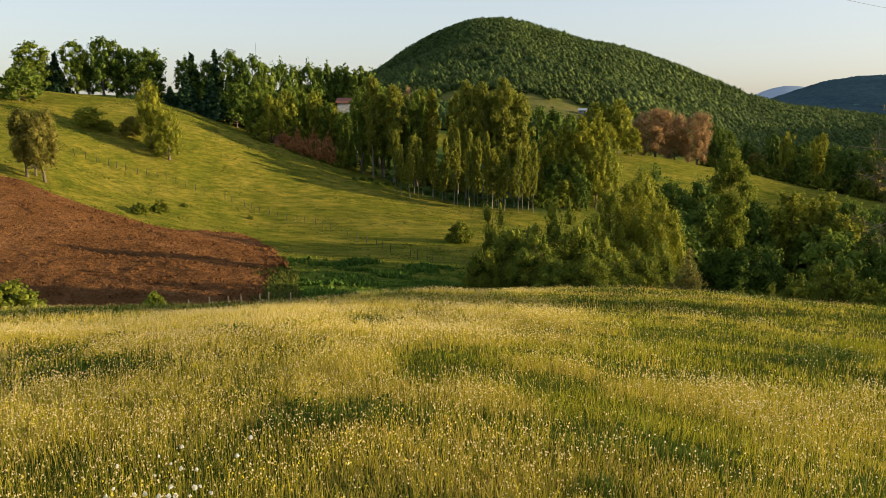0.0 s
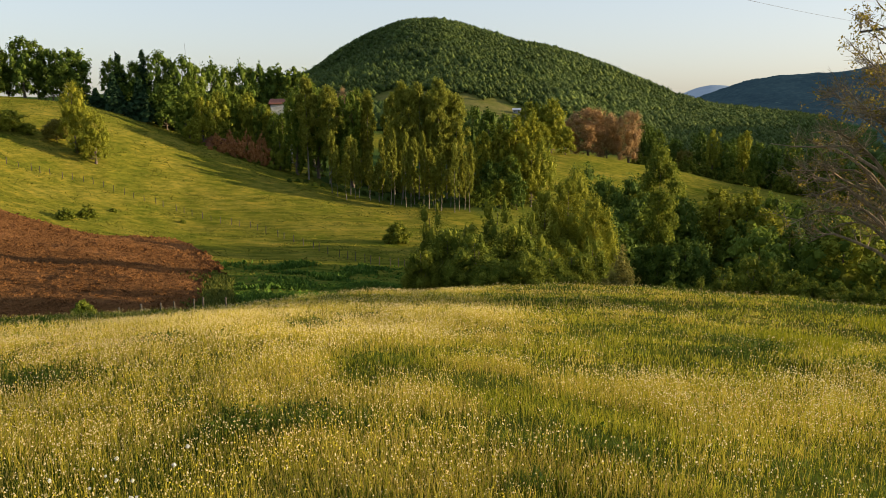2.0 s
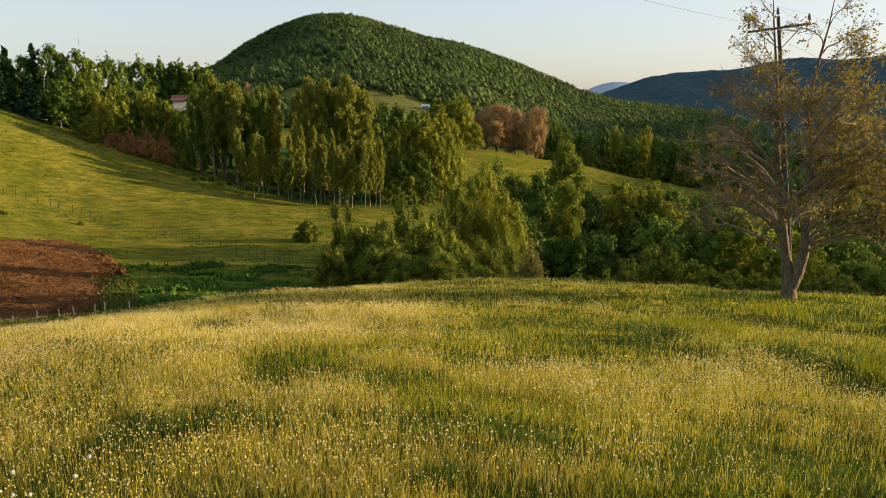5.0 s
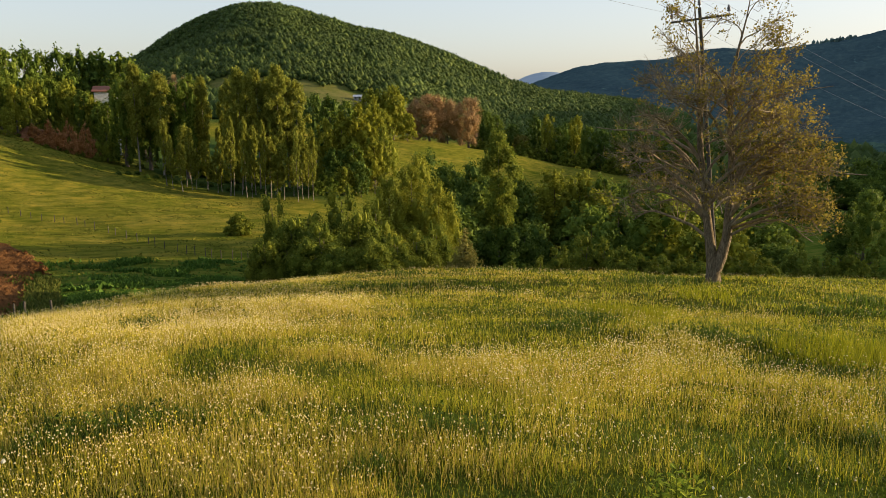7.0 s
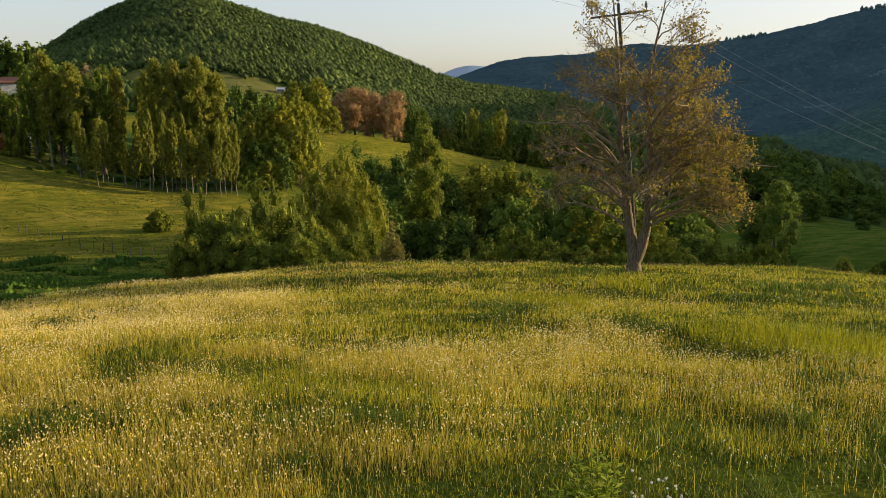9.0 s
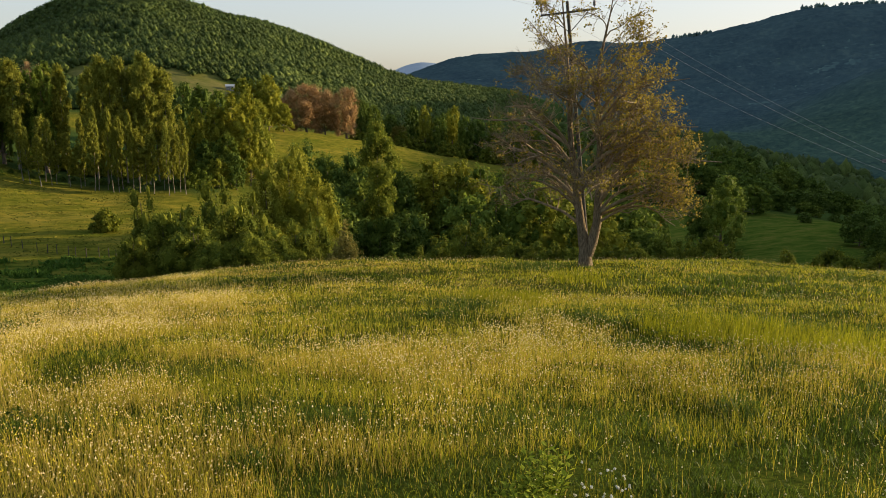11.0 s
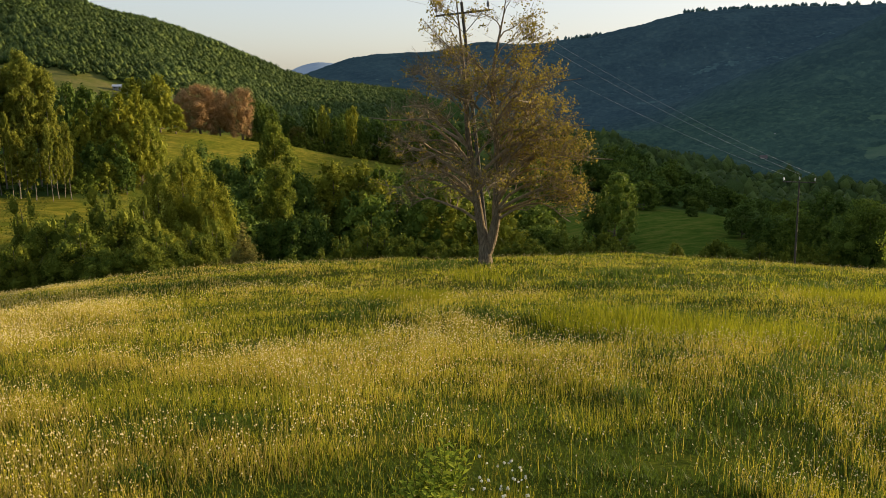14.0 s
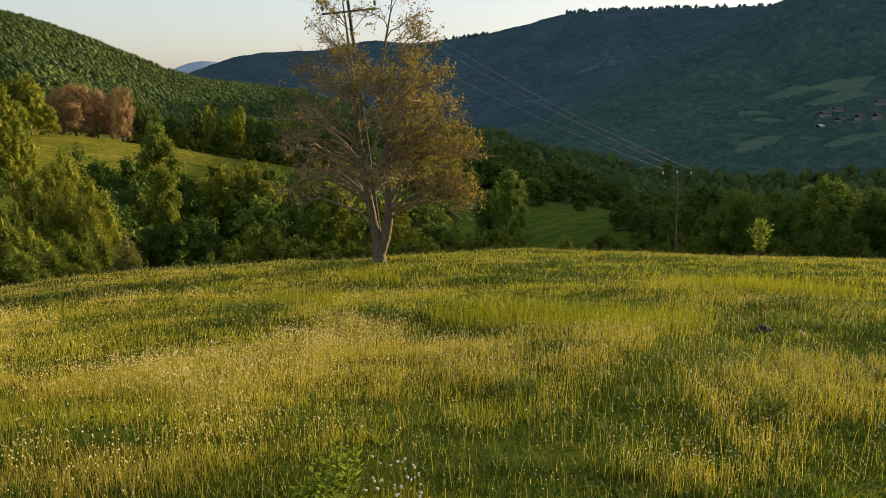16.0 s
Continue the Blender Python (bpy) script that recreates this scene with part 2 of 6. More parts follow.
FLANK = ring(700, {-150: 6, -90: 1, -28: 0.6, -12: 0.8, -4: 1.6, 0: 2.4, 4: 3.2, 8: 3.0, 12: 2.2, 20: -0.3, 30: -1.6, 40: -3.9, 50: -5.4, 55: -5.4, 60: -4.7, 70: -3.9, 100: -1, 150: 5})
# bearings 74 to 104: unseen rise added to shade valley woods and lower plough
SUMMIT = ring(950, {-150: 5, -90: 1, -28: 0.5, -12: 1.0, -6: 1.9, -4: 2.1, -2.5: 3.3, -0.1: 4.68, 1.5: 5.36, 3.4: 5.92, 5.4: 6.05, 7.4: 5.62, 9.3: 4.98, 11.3: 4.52, 13.2: 4.0, 15.1: 3.32, 17: 2.52, 18.9: 1.68, 20.7: 0.82, 22: 0.32, 26: -0.3, 30: -0.7, 36: -2.0, 42: -3.6, 47: -3.5, 51: -2.5, 55: -1.6, 60: -0.8, 66: 0.3, 70: 0.8, 74: 2.0, 78: 4.8, 82: 6.2, 86: 6.0, 88.7: 6.2, 90.4: 7.75, 91.9: 6.95, 96: 6.9, 104: 5.8, 120: 4, 150: 4})
BEHIND = ring(1180, {-150: 4, -28: 0.2, -4: 1.0, 4: 3, 12: 2, 20: 0.2, 30: -0.9, 36: -2.0, 43: -3.2, 47: -2.55, 51: -0.75, 55: 1.0, 58.6: 2.5, 63.8: 4.9, 70: 5.4, 100: 5.5, 150: 3})
COMBE = ring(1380, {-150: 4, -28: 0.2, -4: 1.0, 4: 2, 12: 1, 20: 0.0, 30: -0.6, 36: -1.4, 43: -2.2, 47: -1.9, 51: -0.9, 55: 0.4, 58.6: 1.8, 63.8: 3.9, 70: 4.6, 100: 5.5, 150: 3})
RIDGE = ring(1800, {-150: 3, -28: 0.2, 4: 1, 20: 0.2, 22.5: 0.4, 24: 0.8, 26.7: 1.75, 29: 2.2, 32: 2.25, 35.2: 3.0, 38.7: 2.7, 42: 2.75, 45: 3.5, 50: 4.5, 54: 4.6, 60: 4.65, 63: 4.5, 66.6: 5.1, 70: 5.5, 80: 6.4, 100: 6.4, 120: 5, 150: 3})
FAR = ring(3300, {-150: 2, -28: 0.2, 20: 0.3, 24: 0.4, 28: 0.6, 60: 2, 100: 3, 150: 2})
EDGE = ring(4700, {-150: 1, -28: 0.1, 24: 0.2, 60: 1, 100: 2, 150: 1})
NEAR_FALL = cubic(np.arange(-180, 180, 0.25), [-180, -130, -60, -30, 30, 65, 110, 150, 180.0], [0.1, 0.05, -0.12, -0.181, -0.181, -0.17, -0.1, 0.05, 0.1])
KNOTS_R = [np.zeros(1440), np.full(1440, 9.0), np.full(1440, 20.0)] + [k[0] for k in (CREST, CREEK, SLOPE, BROW, HOLLOW, FOOT, FLANK, SUMMIT, BEHIND, COMBE, RIDGE, FAR, EDGE)]
KNOTS_Z = [np.full(1440, -EYE), -EYE + 9 * NEAR_FALL, -EYE + 20 * NEAR_FALL] + [k[1] for k in (CREST, CREEK, SLOPE, BROW, HOLLOW, FOOT, FLANK, SUMMIT, BEHIND, COMBE, RIDGE, FAR, EDGE)]
KR, KZ = np.stack(KNOTS_R, -1), np.stack(KNOTS_Z, -1)
KM = slopes(KR, KZ)
LOG_N, LOG_SPAN = 480, math.log(1 + 4650 / 3.0)
R_GRID = 3.0 * (np.exp(np.linspace(0, LOG_SPAN, LOG_N)) - 1)
TABLE = np.zeros((1440, LOG_N))
for ia in range(1440):
    xs, ys, ms = KR[ia], KZ[ia], KM[ia]
    i = np.clip(np.searchsorted(xs, R_GRID) - 1, 0, len(xs) - 2)
    h = xs[i + 1] - xs[i]
    t = (R_GRID - xs[i]) / h
    TABLE[ia] = (2 * t ** 3 - 3 * t ** 2 + 1) * ys[i] + (t ** 3 - 2 * t ** 2 + t) * h * ms[i] + (3 * t ** 2 - 2 * t ** 3) * ys[i + 1] + (t ** 3 - t ** 2) * h * ms[i + 1]
for _ in range(6):
    TABLE = (np.roll(TABLE, 3, 0) + 2 * TABLE + np.roll(TABLE, -3, 0)) / 4 if _ < 2 else (np.roll(TABLE, 1, 0) + 2 * TABLE + np.roll(TABLE, -1, 0)) / 4


def height(x, y):
    """Height of the ground, metres."""
    x, y = np.asarray(x, float), np.asarray(y, float)
    r = np.hypot(x, y)
    a = (np.degrees(np.arctan2(x, y)) + 180) % 360 * 4
    s = np.log(1 + r / 3.0) / LOG_SPAN * (LOG_N - 1)
    ia, ir = np.floor(a).astype(int) % 1440, np.clip(np.floor(s).astype(int), 0, LOG_N - 2)
    fa, fr = a - np.floor(a), np.clip(s - ir, 0, 1)
    ib = (ia + 1) % 1440
    z = (TABLE[ia, ir] * (1 - fa) + TABLE[ib, ir] * fa) * (1 - fr) + (TABLE[ia, ir + 1] * (1 - fa) + TABLE[ib, ir + 1] * fa) * fr
    z = z + EYE + (0.14 * (fbm(x, y, 1.8, 3) - 0.5) + 0.5 * (fbm(x, y, 5.5, 4, 2) - 0.5)) * np.clip((r - 2) / 5, 0, 1)
    z = z + (fbm(x, y, 30.0, 5) - 0.5) * np.clip((r - 60) / 100, 0, 1) * 1.6
    z = z + (fbm(x, y, 150.0, 8, 4) - 0.5) * np.clip((r - 420) / 500, 0, 1) * 22
    a = np.degrees(np.arctan2(x, y))
    z = z + (fbm(x, y, 75.0, 9, 3) - 0.5) * 13 * np.clip((r - 520) / 120, 0, 1) * np.clip((900 - r) / 120, 0, 1) * np.clip((34 - a) / 8, 0, 1)
    z = z + (fbm(x, y, 260.0, 12, 3) - 0.5) * 40 * np.clip((r - 900) / 200, 0, 1) * np.clip((1760 - r) / 200, 0, 1) * np.clip((a - 34) / 8, 0, 1)
    return z


def spot(bearing, far, lift=0.0):
    """A place on the ground by bearing and distance."""
    x, y = far * math.sin(radians(bearing)), far * math.cos(radians(bearing))
    return Vector((x, y, float(height(x, y)) + lift))


def grid_faces(n, m, wrap=False):
    i, j = np.meshgrid(np.arange(n - 1 + (1 if wrap else 0)), np.arange(m - 1), indexing="ij")
    k = (i + 1) % n
    return np.stack([i * m + j, k * m + j, k * m + j + 1, i * m + j + 1], -1).reshape(-1, 4)


def sight(bearing, rise, start=50.0):
    """Where a line of sight past the crest first meets the ground."""
    r = np.geomspace(start, 3000, 4000)
    x, y = r * math.sin(radians(bearing)), r * math.cos(radians(bearing))
    k = int(np.argmax(height(x, y) >= EYE + r * math.tan(radians(rise))))
    return Vector((x[k], y[k], float(height(x[k], y[k]))))


# ---- ground ----
GA = np.concatenate([np.arange(-46, 92, 0.5), np.arange(92, 314, 3.0)])
GR = np.concatenate([[0.0], 1.2 * (np.exp(np.linspace(0.25, math.log(1 + 4600 / 1.2), 250)) - 1)])
gx, gy = np.outer(np.sin(np.radians(GA)), GR), np.outer(np.cos(np.radians(GA)), GR)
gz = height(gx, gy)


def soft(v, a, b):
    t = np.clip((v - a) / (b - a), 0, 1)
    return t * t * (3 - 2 * t)


def polar(x, y):
    return np.degrees(np.arctan2(x, y)), np.hypot(x, y)


# open fields among the far woods: bearing, angle above the eye, half width and half depth in degrees
FIELDS = []
for fb, fe, fw, fd, tilt in ((2.0, 0.5, 1.8, 1.0, 0.0), (4.6, 0.35, 2.1, 1.05, -0.1), (7.2, 0.05, 2.1, 1.1, -0.12), (9.3, -0.3, 1.8, 1.1, -0.12), (10.9, -0.6, 1.4, 1.0, -0.15),
                             (58.4, -5.35, 1.4, 0.28, 0.3), (60.3, -4.7, 1.6, 0.45, 0.3), (62.2, -4.15, 1.5, 0.4, 0.3), (64.2, -0.75, 2.0, 0.42, 0.2), (67.0, -0.2, 2.2, 0.5, 0.18), (66.4, -1.3, 1.9, 0.35, 0.2), (61.6, -2.15, 1.5, 0.28, -0.05), (62.4, -2.65, 1.1, 0.22, 0.0),
                             (59.6, -2.8, 0.9, 0.16, 0.2), (57.0, -3.4, 0.9, 0.14, 0.3), (67.6, -3.9, 2.2, 0.35, 0.2), (68.8, -2.5, 1.5, 0.4, 0.1), (50.6, -0.95, 1.4, 0.16, 0.22), (53.2, -0.3, 1.1, 0.12, 0.25), (47.6, -3.2, 1.1, 0.16, 0.2), (54.6, -2.4, 1.3, 0.14, 0.25), (52.6, -3.9, 1.2, 0.14, 0.2), (44.0, -0.3, 1.4, 0.12, 0.1), (49.0, 2.0, 1.4, 0.16, 0.2)):
    n0, n1 = (sight(fb, fe + q * fd).xy.length for q in (-1, 1))
    t0, t1 = (sight(fb + q * 0.6, fe + q * 0.6 * tilt).xy.length for q in (-1, 1))
    FIELDS.append((fb, (n0 + n1) / 2, fw, max((n1 - n0) / 2, 12), float(np.clip((t1 - t0) / 1.2, -60, 60))))


def clearing(x, y):
    """Open grassland among the woods: 1 inside."""
    b, r = polar(x, y)
    wob = 10 * (fbm(x, y, 40, 21) - 0.5)
    rag = 0.9 * (fbm(x, y, 34, 25) - 0.5)
    out = np.zeros_like(b)
    for cb, cr, wb, wr, run in FIELDS:
        out = np.maximum(out, 1 - soft(np.hypot((b - cb) / wb, (r + wob * 2 - cr - run * (b - cb)) / wr) + (rag if cb > 40 else 0), 0.75, 1.05))
    return out


def wooded(x, y):
    """Forest floor: 1 under trees."""
    b, r = polar(x, y)
    far = np.maximum(soft(r, 405, 430), soft(r, 285, 300) * soft(b, 37, 40) * (1 - soft(b, 85, 90)))
    dell = soft(b, 8, 16) * (1 - soft(b, 58, 64)) * soft(r, 62, 75) * (1 - soft(r, 190, 215) * (1 - soft(b, 29, 33)))
    dell = dell * (1 - 0.9 * (soft(b, 44, 46) * (1 - soft(b, 54, 55)) * soft(r, 105, 115) * (1 - soft(r, 150, 165))))
    grove = soft(b, -6, -3) * (1 - soft(b, 9, 11)) * soft(r - 5 * np.clip(-b, 0, 4) + 1.0 * np.clip(b, 0, 8), 184, 188) * (1 - soft(r, 330, 360))
    return np.maximum(np.maximum(far * (1 - clearing(x, y)), dell), grove)


gb, gr = polar(gx, gy)
ground = meshed("ground", (np.stack([gx, gy, gz], -1).reshape(-1, 3), grid_faces(len(GA), len(GR), True)[:, ::-1]), [], smooth=True)
tagged(ground, "rolling grass hillsides falling to a wooded valley", "ground", kind="structure")
zone = ground.data.attributes.new("zones", "FLOAT_COLOR", "POINT")
zc = np.ones((gx.size, 4), np.float32)
zc[:, 0], zc[:, 1] = wooded(gx, gy).ravel(), clearing(gx, gy).ravel()
zc[:, 2] = soft(gr, 46, 70).ravel()
zc[:, 3] = np.maximum(soft(gr, 850, 1000), soft(gb, 36, 44) * (1 - soft(gb, 150, 160)) * soft(gr, 470, 620)).ravel()
zone.data.foreach_set("color", zc.ravel())
# how much haze blue goes into the far ground colour, by distance
haze_share = ground.data.attributes.new("haze_share", "FLOAT", "POINT")
haze_share.data.foreach_set("value", soft(gr, 750, 1450).ravel().astype(np.float32))
damp = ground.data.attributes.new("damp", "FLOAT", "POINT")
damp_v = soft(gb, -15, -9) * (1 - soft(gb, 70, 85)) * soft(gr, 50, 62) * (1 - soft(gr + 16 * fbm(gx, gy, 14, 23) - 90 * soft(gb, 36, 42), 100, 122))
damp.data.foreach_set("value", damp_v.ravel().astype(np.float32))


def ground_material():
    m, nt, b = material("grassland", 0.95)
    b.inputs["Specular IOR Level"].default_value = 0.0
    at = nt.nodes.new("ShaderNodeAttribute")
    at.attribute_name = "zones"
    sep = nt.nodes.new("ShaderNodeSeparateColor")
    nt.links.new(at.outputs["Color"], sep.inputs[0])
    fine = noise_tex(nt, 1.6, 6.0, 0.7)
    mid = noise_tex(nt, 0.09, 5.0, 0.62)
    grain = noise_tex(nt, 0.55, 6.0, 0.75, (0.3, 1.0, 3.0))
    pasture = ramp(nt, mid, [(0.3, (0.098, 0.111, 0.014)), (0.5, (0.141, 0.133, 0.019)), (0.68, (0.196, 0.167, 0.029))])
    pasture = mix(nt, 0.75, pasture, ramp(nt, grain, [(0.38, (0.45, 0.6, 0.45)), (0.52, (1.05, 1.05, 1.0)), (0.63, (1.6, 1.4, 1.15))]), "MULTIPLY")
    pasture = mix(nt, 0.5, pasture, ramp(nt, noise_tex(nt, 0.3, 5.0, 0.7), [(0.36, (0.66, 0.78, 0.6)), (0.5, (1, 1, 1)), (0.64, (1.28, 1.14, 1.0))]), "MULTIPLY")
    near = mix(nt, 0.7, ramp(nt, fine, [(0.35, (0.03, 0.045, 0.006)), (0.65, (0.07, 0.08, 0.011))]), ramp(nt, mid, [(0.35, (0.045, 0.065, 0.007)), (0.65, (0.1, 0.095, 0.017))]))
    c = mix(nt, sep.outputs[2], near, pasture)
    floor = ramp(nt, fine, [(0.35, (0.03, 0.055, 0.013)), (0.65, (0.06, 0.09, 0.022))])
    c = mix(nt, sep.outputs[0], c, floor)
    c = mix(nt, sep.outputs[1], c, ramp(nt, mid, [(0.35, (0.085, 0.1, 0.026)), (0.65, (0.16, 0.14, 0.05))]))
    wet = nt.nodes.new("ShaderNodeAttribute")
    wet.attribute_name = "damp"
    c = mix(nt, wet.outputs["Fac"], c, ramp(nt, grain, [(0.36, (0.035, 0.07, 0.009)), (0.5, (0.075, 0.108, 0.015)), (0.62, (0.125, 0.125, 0.024))]))
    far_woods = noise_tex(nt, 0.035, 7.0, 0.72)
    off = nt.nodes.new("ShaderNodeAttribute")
    off.attribute_name = "haze_share"
    # haze painted in: woods go bluer with distance, fields blue-green
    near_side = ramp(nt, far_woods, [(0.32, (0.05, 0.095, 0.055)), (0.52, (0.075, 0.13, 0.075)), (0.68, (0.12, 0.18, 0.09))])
    hazy_side = ramp(nt, far_woods, [(0.32, (0.06, 0.1, 0.105)), (0.52, (0.085, 0.135, 0.13)), (0.68, (0.125, 0.18, 0.145))])
    woods = mix(nt, off.outputs["Fac"], near_side, hazy_side)
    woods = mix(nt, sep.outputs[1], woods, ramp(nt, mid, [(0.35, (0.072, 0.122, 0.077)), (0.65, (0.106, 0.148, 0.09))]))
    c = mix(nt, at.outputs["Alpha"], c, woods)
    nt.links.new(c, b.inputs["Base Color"])
    bump(nt, b, grain, 0.9, 0.35)
    return m


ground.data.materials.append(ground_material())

# ploughed field
PLOUGH_TOP = ([-60, -40, -28.4, -25.3, -22.0, -18.4, -14.7, -12.8, -11.2, -10.1, -9.5], [-2.2, -3.0, -4.1, -5.4, -6.85, -8.05, -8.55, -9.0, -10.4, -12.0, -12.6])
pa = np.arange(-52, -10.2, 0.16)
pt = np.linspace(0, 1, 110)
pr_top = np.array([sight(b, e).xy.length for b, e in zip(pa, cubic(pa, *PLOUGH_TOP))])
pr_low = np.interp(pa, [-52, -30, -18, -13, -10], [62, 66, 70, 74, 86])
pr_low = pr_low + np.maximum(pr_top - pr_low - 0.8, 0) * soft(pa + 1.2 * (fbm(pa, pa * 0, 0.5, 35) - 0.5), -12.4, -10.4)
pr = pr_low[:, None] + (np.maximum(pr_top, pr_low + 0.5) - pr_low)[:, None] * pt[None, :]
px, py = pr * np.sin(np.radians(pa))[:, None], pr * np.cos(np.radians(pa))[:, None]
edge = np.minimum(np.minimum(pt, 1 - pt)[None, :] * 40, 1) * np.minimum((pa.max() - pa) * 2, 1)[:, None]
clods = 0.5 * (fbm(px, py, 1.5, 31, 4) - 0.45) + 0.25 * (fbm(px, py, 9.0, 33, 2) - 0.5)
pz = height(px, py) + 0.45 * edge - 0.12 + clods * edge
SOIL, nt, b = material("ploughed_soil", 0.95)
b.inputs["Specular IOR Level"].default_value = 0.0
n1, n2 = noise_tex(nt, 0.12, 5.0), noise_tex(nt, 2.2, 6.0, 0.75)
c = ramp(nt, n1, [(0.3, (0.14, 0.066, 0.026)), (0.55, (0.198, 0.096, 0.039)), (0.72, (0.272, 0.136, 0.059))])
c = mix(nt, 0.7, c, ramp(nt, n2, [(0.32, (0.35, 0.35, 0.35)), (0.68, (1.45, 1.4, 1.3))]), "MULTIPLY")
nt.links.new(c, b.inputs["Base Color"])
bump(nt, b, n2, 1.0, 0.7)
tagged(meshed("ploughed_field", (np.stack([px, py, pz], -1).reshape(-1, 3), grid_faces(len(pa), len(pt))[:, ::-1]), SOIL, smooth=True),
       "bare red-brown ploughed field on a slope", "ploughed field", kind="structure")
rng = np.random.default_rng(32)
n = 17000
k0, k1 = rng.integers(2, len(pa) - 2, n), (rng.random(n) ** 0.8 * (len(pt) - 4)).astype(int) + 2
cx, cy = px[k0, k1] + rng.normal(size=n) * 0.25, py[k0, k1] + rng.normal(size=n) * 0.25
cs = (0.06 + 0.16 * rng.random(n) ** 2)[:, None, None]
cv = (rng.normal(size=(n, 4, 3)) * 0.5 + np.array([(1, 0, 0), (-0.6, 0.9, 0), (-0.6, -0.9, 0), (0, 0, 1.1)])) * cs + np.stack([cx, cy, pz[k0, k1]], -1)[:, None, :]
cf = np.array([(0, 1, 3), (1, 2, 3), (2, 0, 3)])[None] + (np.arange(n) * 4)[:, None, None]
tagged(meshed("soil_clods", (cv.reshape(-1, 3), cf.reshape(-1, 3)), SOIL), "loose clods of red-brown soil on the ploughed field", "soil", kind="stuff")

# red earth bank above the pasture
BANK, nt, b = material("red_earth", 0.95)
n2 = noise_tex(nt, 0.8, 6.0, 0.75)
nt.links.new(ramp(nt, n2, [(0.3, (0.11, 0.045, 0.02)), (0.7, (0.28, 0.12, 0.055))]), b.inputs["Base Color"])
bump(nt, b, n2, 0.8, 0.4)
ba, bt = np.arange(-11.6, -6.1, 0.12), np.linspace(0, 1, 30)
bx0, by0 = 208 + 8 * bt, np.radians(ba)
bx, by = np.outer(np.sin(by0), bx0), np.outer(np.cos(by0), bx0)
bz = height(bx, by) - 0.4 + (np.interp(ba, [-11.6, -10.8, -8, -6.6, -6.1], [0, 2.8, 4.0, 4.0, 0])[:, None]) * soft(bt, 0.1, 0.75)[None, :] * (0.7 + 0.6 * fbm(bx, by, 5.0, 41)) + 0.5 * (fbm(bx, by, 0.9, 43) - 0.5)
tagged(meshed("earth_bank", (np.stack([bx, by, bz], -1).reshape(-1, 3), grid_faces(len(ba), len(bt))[:, ::-1]), BANK, smooth=True),
       "bare red earth bank below the tree row", "earth bank", kind="structure")


# ---- trees ----
def leaf_cards(rng, centres, out, per, sd, size, upright=0.5, corners=4):
    """Small four-cornered leaves strewn round clump centres; out: the way each clump faces."""
    c = np.repeat(centres, per, 0) + rng.normal(size=(len(centres) * per, 3)) * sd
    o = np.repeat(out, per, 0)
    nrm = o * 0.75 + rng.normal(size=c.shape) * 0.75 + np.array([0, 0, upright])
    nrm /= np.linalg.norm(nrm, axis=1)[:, None]
    u = np.cross(nrm, rng.normal(size=c.shape))
    u /= np.linalg.norm(u, axis=1)[:, None] + 1e-9
    w = np.cross(nrm, u)
    s = size * (0.6 + 0.8 * rng.random((len(c), 1)))
    if corners == 3:
        return np.stack([c - u * s, c + u * s * 0.8 - w * s * 0.9, c + u * s * 0.6 + w * s], 1).reshape(-1, 3), np.arange(len(c) * 3).reshape(-1, 3)
    v = np.stack([c - u * s, c - w * s * 0.6, c + u * s, c + w * s * 0.6], 1).reshape(-1, 3)
    return v, np.arange(len(c) * 4).reshape(-1, 4)


def lobe_clumps(rng, lobes, density, shell=0.72):
    cs, os_ = [], []
    for x, y, z, rx, ry, rz in lobes:
        n = max(6, int(density * (rx * ry + rx * rz + ry * rz) * 4.2))
        d = rng.normal(size=(n, 3))
        d /= np.linalg.norm(d, axis=1)[:, None]
        d = d[d[:, 2] > -0.75]
        rad = shell + (1.05 - shell) * rng.random((len(d), 1)) ** 0.6
        wob = 1 + 0.22 * (rng.random((len(d), 1)) - 0.5)
        cs.append(np.array([x, y, z]) + d * rad * wob * np.array([rx, ry, rz]))
        os_.append(d)
    return np.concatenate(cs), np.concatenate(os_)


def branchwork(rng, tall, r0, tips, lean=0.0, sides=6, up_to=0.85):
    """A tapered trunk with limbs to the given places."""
    k = 7
    zs = np.linspace(0, tall * up_to, k)
    off = np.cumsum(rng.normal(size=(k, 2)) * tall * 0.006, 0)
    off[0] = 0
    pts = np.column_stack([off[:, 0] + lean * zs, off[:, 1], zs])
    pieces = [tube(pts, r0 * (1 - 0.85 * zs / (tall * up_to)) * np.where(zs == 0, 1.35, 1.0), sides, 0.15, rng)]
    for tip in tips:
        h = np.clip(tip[2] * (0.45 + 0.25 * rng.random()), 0.12 * tall, tall * up_to * 0.92)
        base = np.array([np.interp(h, zs, pts[:, 0]), np.interp(h, zs, pts[:, 1]), h])
        mid = (base + tip) / 2 + np.array([0, 0, -0.05 * tall * rng.random()]) + rng.normal(size=3) * 0.02 * tall
        rb = r0 * (1 - 0.85 * h / (tall * up_to)) * 0.5
        pieces.append(tube([base, mid, tip], [rb, rb * 0.6, rb * 0.2], 5))
    return merged(pieces)


PROTOS = {}


def ico_full(level):
    bm = bmesh.new()
    bmesh.ops.create_icosphere(bm, subdivisions=level, radius=1.0)
    out = np.array([p.co[:] for p in bm.verts]), np.array([[p.index for p in q.verts] for q in bm.faces])
    bm.free()
    return out


ICO_CORE = ico_full(1)
USED = set()


